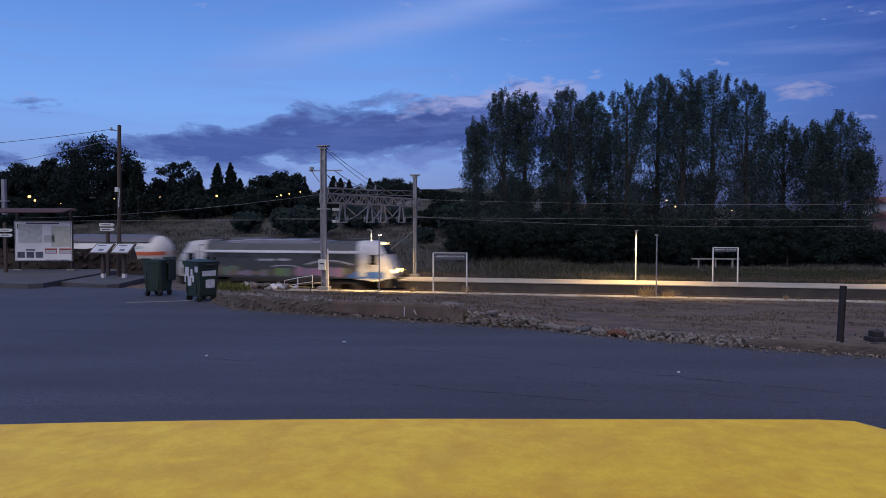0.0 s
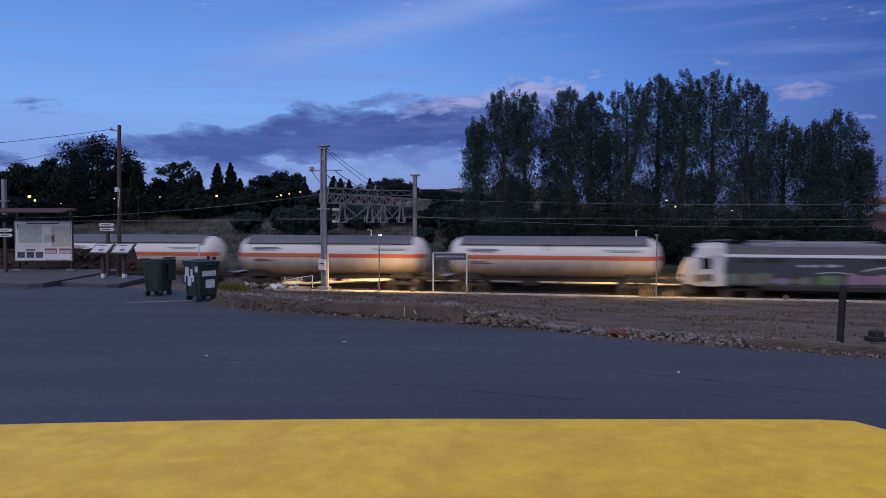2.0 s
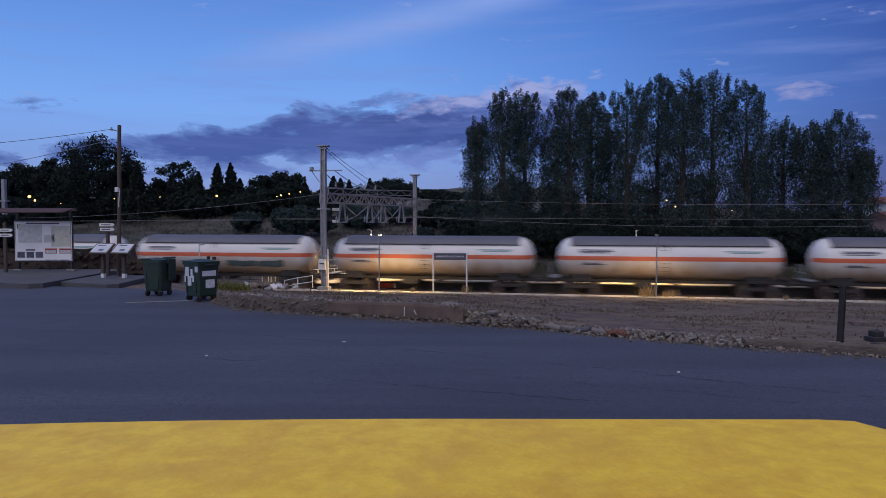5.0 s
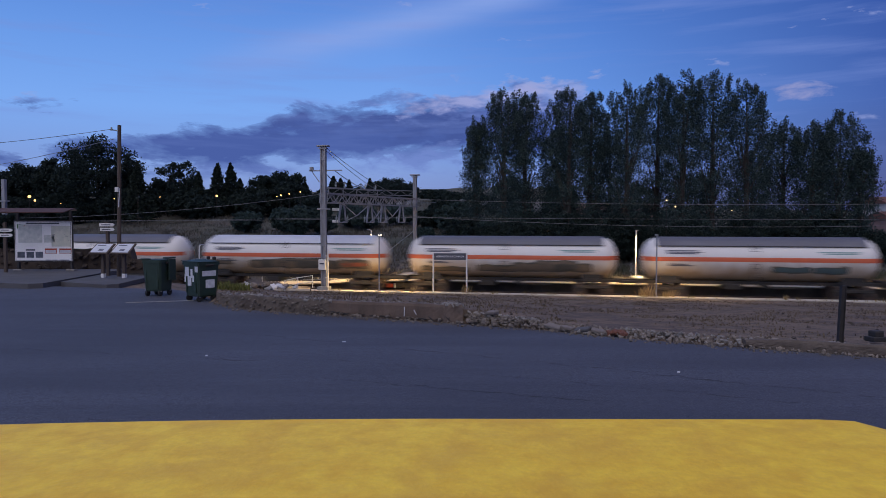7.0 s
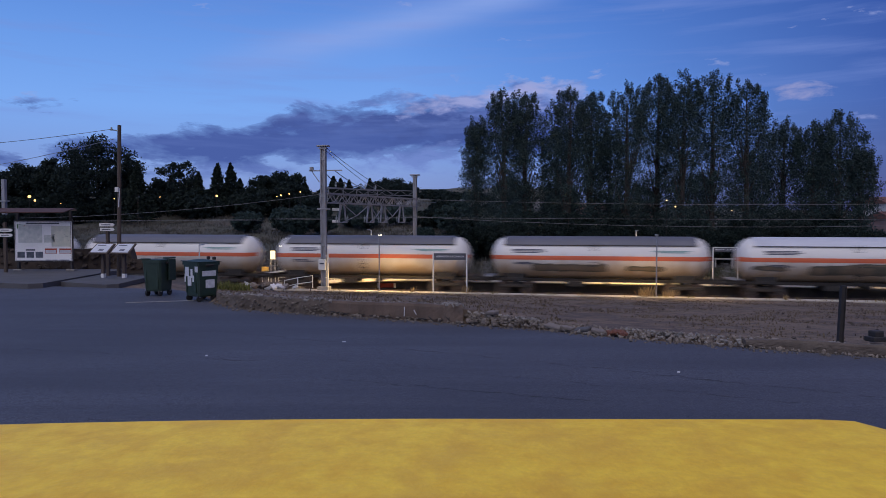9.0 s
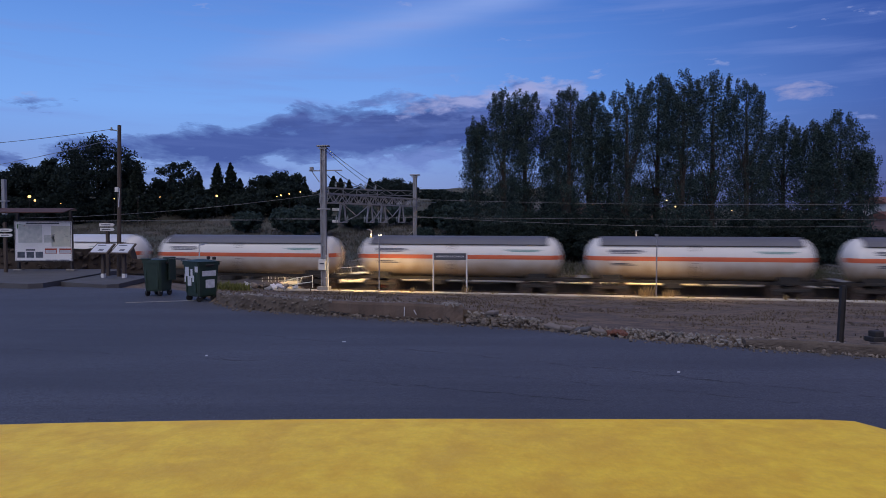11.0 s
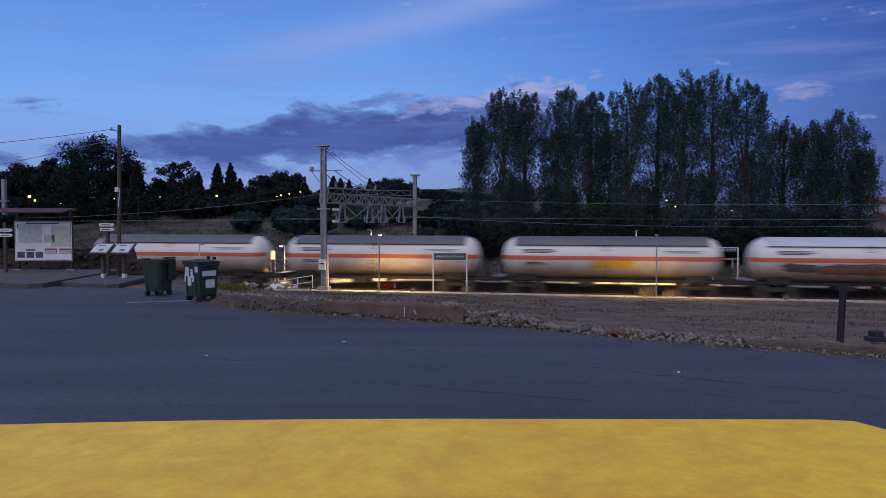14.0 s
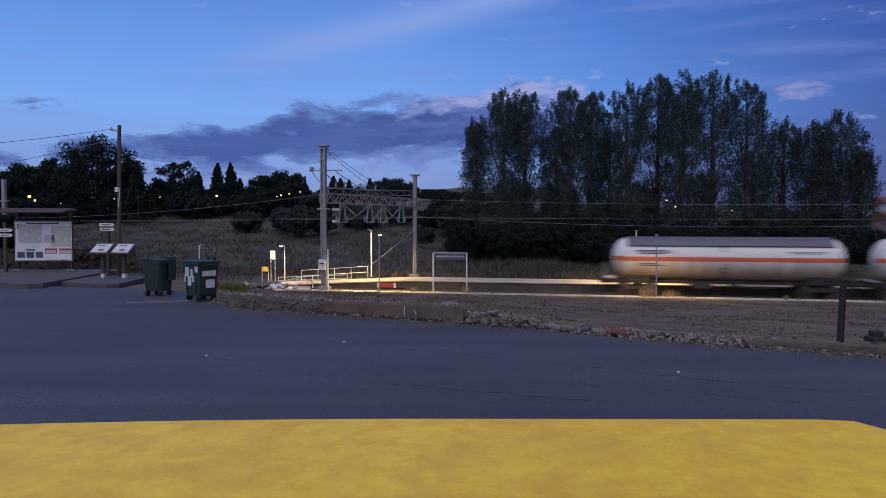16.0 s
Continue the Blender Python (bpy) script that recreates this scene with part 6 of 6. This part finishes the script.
def build_pavement():
    th = thing("pavement", pose(0, 0, 0), "low grey concrete pavement with a rounded corner", "pavement", kind="structure")
    outline = [(-34, 26.4), (-16.6, 25.6), (-15.4, 25.25), (-15.0, 25.5), (-15.35, 30.7), (-15.45, 33.0), (-34, 33.5)]

    def slab(name, pts, h, mt):
        vs = [(x, y, h) for x, y in pts] + [(x, y, -0.05) for x, y in pts]
        k = len(pts)
        fs = [tuple(range(k))] + [(i, i + k, (i + 1) % k + k, (i + 1) % k) for i in range(k)]
        return mesh_part(name, vs, fs, mt, th)
    slab("slab", outline, 0.18, M_PAVING)
    slab("step", [(-15.03, 26.75), (-13.0, 25.6), (-12.6, 25.5), (-12.3, 25.8), (-12.6, 29.6), (-15.25, 30.3)], 0.13, M_PAVING)
    part("kerb_strip", box(B(), 0, 0, 0.004, 2.6, 0.07, 0.012), M_CONCRETE, th).matrix_basis = pose(-8.5, 21.25, 0, 0, 0, 17)
    # rock wall behind the boards
    wl = thing("rock_wall", pose(0, 0, 0), "rough brown rock wall behind the information boards", "wall", kind="structure")
    rng = np.random.default_rng(31)
    rings = []
    for x in np.arange(-32.0, -13.9, 0.15):
        h = (1.12 if x < -15.7 else 0.60) + 0.07 * noise.noise((x * 1.3, 0, 2.0)) + 0.04 * noise.noise((x * 6.0, 0, 2.0))
        rings.append([(x, 34.32 + 0.05 * noise.noise((x * 3, f * 3, 6.0)), -0.1 + (h + 0.1) * f) for f in np.linspace(0, 1, 6)] + [(x, 34.9, h - 0.04), (x, 34.9, -0.1)])
    vs, fs = loft(rings)
    mesh_part("core", vs, fs, M_DARKROCK, wl)
    for _ in range(190):
        x = -30.0 + 16.0 * rng.random()
        stone(wl, x, 34.25 + 0.10 * rng.random(), 0.12 + (0.95 if x < -15.7 else 0.45) * rng.random(), 0.14 + 0.18 * rng.random(), rng, DARKS)


M_DARKROCK = surface("dark_rock", (0.085, 0.062, 0.047), (0.045, 0.034, 0.028), 0.95, 2.0, 22, 0.8, vary=0.5, depth=0.03)
DARKS = stone_meshes(6, 35, M_DARKROCK)
build_pavement()


def info_board():
    th = thing("information_board", pose(-18.85, 32.2, 0.18, 0, 0, -2), "large printed route map board under a small rusty roof", "information board")
    for x in (-1.28, 1.28):
        part("post", box(B(), x, 0.06, 1.45, 0.12, 0.12, 2.9, bevel=0.012), M_DARKIRON, th)
        part("foot", box(B(), x, 0.06, 0.03, 0.4, 0.3, 0.06, bevel=0.01), M_CONCRETE, th)
    part("frame", box(B(), 0, 0.0, 1.38, 2.86, 0.05, 1.96, bevel=0.015), M_DARKIRON, th)
    pan = part("panel", box(B(), 0, -0.03, 1.38, 2.74, 0.02, 1.86, bevel=0.004), M_PRINT, th, "pale printed map panel")

    def patch(x, z, w, h, mt, lift=0.0):
        part("print", box(B(), x, -0.045 - lift, z, w, 0.004, h), mt, pan)
    patch(-0.62, 1.74, 1.15, 0.86, M_MAPGREY)
    patch(0.86, 1.62, 0.92, 0.98, M_MAPGREEN)
    patch(0.30, 1.50, 0.5, 0.36, M_MAPGREY)
    patch(-0.02, 2.22, 1.6, 0.065, M_INK)
    for z, h in ((0.47, 0.015), (2.285, 0.015)):
        patch(0.0, z, 2.68, h, M_INK)
    for x in (-1.33, 1.33):
        patch(x, 1.38, 0.015, 1.80, M_INK)
    patch(-1.16, 2.08, 0.18, 0.2, M_LOGOGREEN)
    for x in (-0.92, -0.78, -0.64):
        patch(x, 2.10, 0.09, 0.09, M_REDPAINT)
    for x in (-1.08, -0.64, -0.20):
        patch(x, 0.74, 0.36, 0.28, M_PHOTO)
    patch(-0.62, 0.97, 0.44, 0.07, M_INK)
    for x in (0.36, 1.06):
        patch(x, 0.92, 0.58, 0.24, M_REDPAINT)
        patch(x, 0.89, 0.52, 0.15, M_PAPER, 0.005)
    for x in (0.22, 0.55, 0.88, 1.12):
        patch(x, 0.49, 0.24, 0.045, M_INK)
    for k in range(9):
        patch(-0.95 + 0.11 * k, 1.55 + 0.06 * math.sin(k * 2.1), 0.16, 0.012, M_INK)
        patch(0.42 + 0.10 * k, 1.55 + 0.16 * math.sin(k * 1.3), 0.12, 0.014, M_INK)
    # little pitched roof
    rf = part("roof", B(), M_ROOFBOARD, th, "rusty sheet roof over the board")
    bm = B()
    box(bm, 0, -0.25, 2.93, 3.5, 0.95, 0.05, Matrix.Translation((0, 0, 0)) @ Matrix.Rotation(radians(12), 4, "X"), bevel=0.01)
    bm.to_mesh(rf.data)
    bm.free()
    part("rafter", box(B(), 0, 0.06, 2.86, 3.1, 0.1, 0.1), M_WOOD, th)


info_board()
for x, y, h, w, seed in ((-23.4, 36.5, 3.2, 2.6, 801), (-25.6, 37.0, 3.4, 3.0, 802), (-28.4, 37.4, 3.6, 3.2, 803)):
    broadleaf(x, y, h, w, seed, 'dark dense bush behind the rock wall', 90, leaf=0.09)


M_LECTERN = surface("faded_panel", (0.60, 0.62, 0.66), (0.50, 0.52, 0.56), 0.5, 3, 20, 0.0)


def lectern(x, y, label):
    th = thing("lectern_sign", pose(x, y, 0.13, 0, 0, -14), label, "information sign", "lectern signs")
    part("leg", box(B(), 0, 0.05, 0.56, 0.13, 0.13, 1.12, bevel=0.015), M_WOOD, th)
    part("leg_shoe", box(B(), 0, 0.05, 0.09, 0.15, 0.15, 0.18, bevel=0.01), M_WHITEPAINT, th)
    tilt = Matrix.Translation((0, 0, 1.22)) @ Matrix.Rotation(radians(38), 4, "X")
    part("frame", box(B(), 0, 0, 0, 0.92, 0.66, 0.06, tilt, bevel=0.012), M_WOOD, th)
    pn = part("panel", box(B(), 0, 0, 0.035, 0.78, 0.54, 0.02, tilt, bevel=0.004), M_LECTERN, th, "pale printed panel")
    part("print", box(B(), 0.06, -0.13, 0.048, 0.24, 0.10, 0.004, tilt), M_INK, pn)
    part("print", box(B(), -0.08, 0.17, 0.048, 0.40, 0.05, 0.004, tilt), M_INK, pn)
    for k in range(4):
        part("print", box(B(), 0.0, 0.07 - 0.05 * k, 0.048, 0.6 - 0.1 * (k % 2), 0.012, 0.004, tilt), M_MAPGREY, pn)


lectern(-14.28, 28.55, "tilted wooden information lectern with a pale printed panel")
lectern(-13.35, 28.45, "tilted wooden information lectern beside its twin")


def finger_post(x, y, z, h, signs, label):
    th = thing("finger_post", pose(x, y, z), label, "signpost", "footpath signposts")
    part("post", box(B(), 0, 0, h / 2, 0.13, 0.13, h, bevel=0.015), M_WOOD, th)
    for zz, w, off in signs:
        vs = [(off - w / 2, -0.09, zz - 0.07), (off + w / 2 - 0.08, -0.09, zz - 0.07), (off + w / 2, -0.09, zz), (off + w / 2 - 0.08, -0.09, zz + 0.07), (off - w / 2, -0.09, zz + 0.07)]
        vs += [(a, b + 0.03, c) for a, b, c in vs]
        fs = [(0, 1, 2, 3, 4), (9, 8, 7, 6, 5)] + [(i, i + 5, (i + 1) % 5 + 5, (i + 1) % 5) for i in range(5)]
        ar = mesh_part("arrow_board", vs, fs, M_WHITEPAINT, th, "white arrow board")
        part("print", box(B(), off - 0.05, -0.094, zz, w * 0.6, 0.004, 0.04), M_INK, ar)


finger_post(-14.55, 29.6, 0.13, 2.35, ((2.22, 0.66, 0.02), (2.02, 0.62, 0.03)), "wooden footpath signpost with two white arrow boards")
finger_post(-19.9, 31.0, 0.15, 2.3, ((1.95, 0.6, 0.1), (1.72, 0.6, 0.1)), "wooden footpath signpost at the end of the pavement")


def utility_pole():
    th = thing("utility_pole", pose(-13.95, 29.3, 0.1), "weathered wooden utility pole with a thin overhead line", "utility pole")
    part("pole", rod(B(), (0, 0, 0), (0.14, 0, 6.5), 0.092, 12, 0.075), M_WOOD, th)
    bm = B()
    rod(bm, (0.1, -0.05, 6.25), (-0.15, -0.1, 6.3), 0.025, 8)
    for k in range(3):
        rod(bm, (-0.15, -0.1, 6.26 + 0.05 * k), (-0.15, -0.1, 6.30 + 0.05 * k), 0.05, 10, 0.03)
    part("insulator", bm, M_INSULATOR, th)
    part("junction_box", box(B(), 0.05, -0.15, 3.75, 0.15, 0.10, 0.20, bevel=0.01), M_WHITEPAINT, th)
    bm = rod(B(), (0.1, -0.12, 3.0), (0.16, -0.14, 3.8), 0.018, 6)
    part("conduit", bm, M_WHITEPAINT, th)


utility_pole()
cable("power_line", (-14.05, 29.2, 6.42), (-34.0, 36.0, 6.3), 0.35, 0.012, "thin black power line to the wooden pole")
cable("power_line", (-14.0, 29.2, 6.0), (-40.0, 44.0, 5.0), 0.5, 0.012, "thin black power line to the wooden pole")
mast = thing("catenary_mast", pose(-32.6, 50.8, -2.4, 0, 0, -PHI), "grey steel catenary mast beside the tracks", "catenary mast")
part("column", box(B(), 0, 0, 4.0, 0.28, 0.26, 8.0, bevel=0.02), M_STEEL, mast)
part("clamp", box(B(), 0, 0, 6.4, 0.6, 0.4, 0.1, bevel=0.01), M_STEEL, mast)

th = thing("iron_post", pose(8.05, 13.75, 0.0, 0, 2.2, 0), "dark rusty iron post leaning at the edge of the yard", "post")
bm = box(B(), 0, 0, 0.60, 0.08, 0.05, 1.20, bevel=0.01)
for e in (-1, 1):
    box(bm, e * 0.042, 0, 0.60, 0.014, 0.09, 1.20)
part("column", bm, M_DARKIRON, th)
part("footing", box(B(), 0, 0, 0.0, 0.34, 0.3, 0.08, bevel=0.02), M_CONCRETE, th)
th = thing("stump", pose(8.78, 13.75, 0.08, 0, 0, 12), "broken dark concrete stump on the bank", "stump")
bm = box(B(), 0, 0, 0.04, 0.34, 0.26, 0.10, bevel=0.02)
part("base", bm, M_DARKIRON, th)
bm = box(B(), 0.0, 0, 0.14, 0.22, 0.2, 0.14, bevel=0.03)
part("top", bm, M_DARKIRON, th)


th = thing("stake", pose(-8.3, 42.5, ground_z(-8.3, 42.5), 0, 12, 0), "thin dark stake leaning in the ground near the mast", "stake")
part("rod", rod(B(), (0, 0, -0.1), (0, 0, 0.6), 0.03, 7), M_DARKIRON, th)


def rubble_heap():
    th = thing("rubble_heap", pose(0, 0, 0), "heap of white sacks and broken stone near the crossing", "rubble")
    rng = np.random.default_rng(8)
    c = Vector((-12.2, 47.6))
    kinds = stone_meshes(3, 21, M_PAPER)
    for k in range(26):
        x, y = c.x + rng.normal() * 0.7, c.y + rng.normal() * 0.4
        stone(th, x, y, ground_z(x, y) + 0.12 + 0.25 * rng.random(), 0.28 + 0.35 * rng.random(), rng, kinds if k % 3 == 0 else STONES)


rubble_heap()


# ---- weeds and grass ----
M_STRIP = leafy("rough_grass", (0.045, 0.055, 0.030), (0.10, 0.095, 0.055))
M_GREENWEED = leafy("green_weeds", (0.10, 0.11, 0.03), (0.20, 0.19, 0.06))
M_CLOD = surface("dark_clod", (0.095, 0.072, 0.058), (0.045, 0.035, 0.030), 0.95, 3, 20, 0.5)
M_DRY = leafy("bleached_grass", (0.120, 0.088, 0.060), (0.190, 0.142, 0.094))
def tufts(name, spots, rng, blades, h, material, label, spread=0.12, width=0.012):
    vs, fs = [], []
    for x, y, z, k in spots:
        for _ in range(blades):
            a = rng.random() * 6.283
            lean = (0.15 + 0.5 * rng.random()) * h * k
            bx, by = x + rng.normal() * spread * k, y + rng.normal() * spread * k
            tx, ty, tz = bx + math.cos(a) * lean, by + math.sin(a) * lean, z + h * k * (0.5 + 0.6 * rng.random())
            ca, sa = math.cos(a + 1.57) * width, math.sin(a + 1.57) * width
            b = len(vs)
            vs += [(bx - ca, by - sa, z - 0.02), (bx + ca, by + sa, z - 0.02), ((bx + tx) / 2 + ca, (by + ty) / 2 + sa, z + (tz - z) * 0.6), (tx, ty, tz)]
            fs.append((b, b + 1, b + 2, b + 3))
    ob = mesh_part(name, vs, fs, material)
    return tagged(ob, label, "grass", kind="stuff")


rng = np.random.default_rng(77)
spots = []
while len(spots) < 4200:
    x, y = -9 + 40 * rng.random(), 13 + 34 * rng.random()
    n = x * NX + y * NY
    if y > kerb_y(x) + 0.4 and n < 44.1 and noise.noise((x * 0.35, y * 0.35, 9.0)) > -0.05:
        spots.append((x, y, ground_z(x, y), 0.5 + 0.8 * rng.random()))
tufts("dry_grass", spots, rng, 7, 0.042, M_DRY, "short dry grass scattered over the bank", 0.25, 0.02)
bm = B()
for x, y, z, k in spots[::4]:
    x, y, r = x + rng.normal() * 0.6, y + rng.normal() * 0.5, 0.010 + 0.035 * rng.random() ** 3
    if y > kerb_y(x) + 0.4 and x * NX + y * NY < 44.1:
        bmesh.ops.create_cube(bm, size=1.0, matrix=Matrix.LocRotScale((x, y, ground_z(x, y) + r * 0.3), Euler(rng.random(3) * 6), (r * 2.4, r * 1.8, r * 1.2)))
tagged(part("clods", bm, M_CLOD), "dark clods and pebbles strewn over the bank", "gravel", kind="stuff")
spots = [(*tp(s, 44.5)[:2], PLAT_NEAR, 0.5 + 0.8 * rng.random()) for s in -17 + 40 * rng.random(70)]
tufts("platform_weeds", spots, rng, 9, 0.22, M_GRASS, "dry weeds growing along the platform edge", 0.12, 0.010)
spots = [(*tp(s, 44.55 + 0.2 * rng.random())[:2], PLAT_NEAR, k) for s, k in ((4.2, 1.0), (4.45, 1.2), (4.0, 0.8), (5.6, 0.8), (5.9, 0.7), (5.4, 0.6), (-7.3, 0.8), (-11.0, 0.6), (12.4, 0.5))]
M_WEED = leafy("straw_weeds", (0.34, 0.22, 0.10), (0.46, 0.33, 0.16))
tufts("tall_weeds", spots, rng, 30, 0.72, M_WEED, "tall straw-coloured weeds at the foot of the lamp", 0.16, 0.008)
spots = [(-10.9 + 1.5 * rng.random(), 30.5 + 2 * rng.random(), 0, 0.6 + 0.7 * rng.random()) for _ in range(40)]
spots = [(x, y, ground_z(x, y), k) for x, y, _, k in spots]
tufts("green_weeds", spots, rng, 24, 0.32, M_GREENWEED, "low yellow-green weeds behind the bins", 0.22, 0.02)
# scrub and tall grass on the hillside beyond the tracks
spots = []
while len(spots) < 7000:
    s, n = -75 + 130 * rng.random(), 58 + 62 * rng.random() ** 1.4
    p = tp(s, n)
    spots.append((p.x, p.y, ground_z(p.x, p.y), (0.6 + 1.0 * rng.random()) * (1.0 if s < 5 else 0.6)))
tufts("hillside_scrub", spots, rng, 20, 0.38, M_SCRUB, "dense dry scrub and tall grass over the hillside", 0.7, 0.03)

# loose grit and earth washed onto the edge of the asphalt
rng = np.random.default_rng(91)
bm = B()
for _ in range(900):
    x = -7.3 + 17.5 * rng.random()
    y = kerb_y(x) - 0.02 - 0.45 * rng.random() ** 2.5
    r = 0.010 + 0.022 * rng.random() ** 2
    bmesh.ops.create_cube(bm, size=1.0, matrix=Matrix.LocRotScale((x, y, r * 0.5), Euler(rng.random(3) * 6), (r * 2, r * 1.6, r * 1.2)))
tagged(part("grit", bm, M_STONE), "loose grit along the edge of the asphalt", "gravel", kind="stuff")

# grass strip between the platform and the poplars
spots = []
while len(spots) < 2200:
    s, n = -8 + 45 * rng.random(), 57.6 + 12 * rng.random()
    if abs(n - 59.6) > 0.2 and abs(n - 61.34) > 0.2:
        p = tp(s, n)
        spots.append((p.x, p.y, ground_z(p.x, p.y), 0.6 + 0.8 * rng.random()))
tufts("grass_strip", spots, rng, 16, 0.30, M_STRIP, "rough grass strip behind the far platform", 0.35, 0.02)

for x, y, r in ((-2.05, 14.05, 20), (3.9, 11.2, 70), (-4.4, 12.6, 120)):
    ob = part("litter", box(B(), 0, 0, 0.006, 0.07, 0.045, 0.010, bevel=0.002), M_PAPER)
    ob.matrix_basis = pose(x, y, 0, 0, 0, r)
    tagged(ob, "small scrap of white litter on the asphalt", "litter", "litter on the asphalt")


motions()
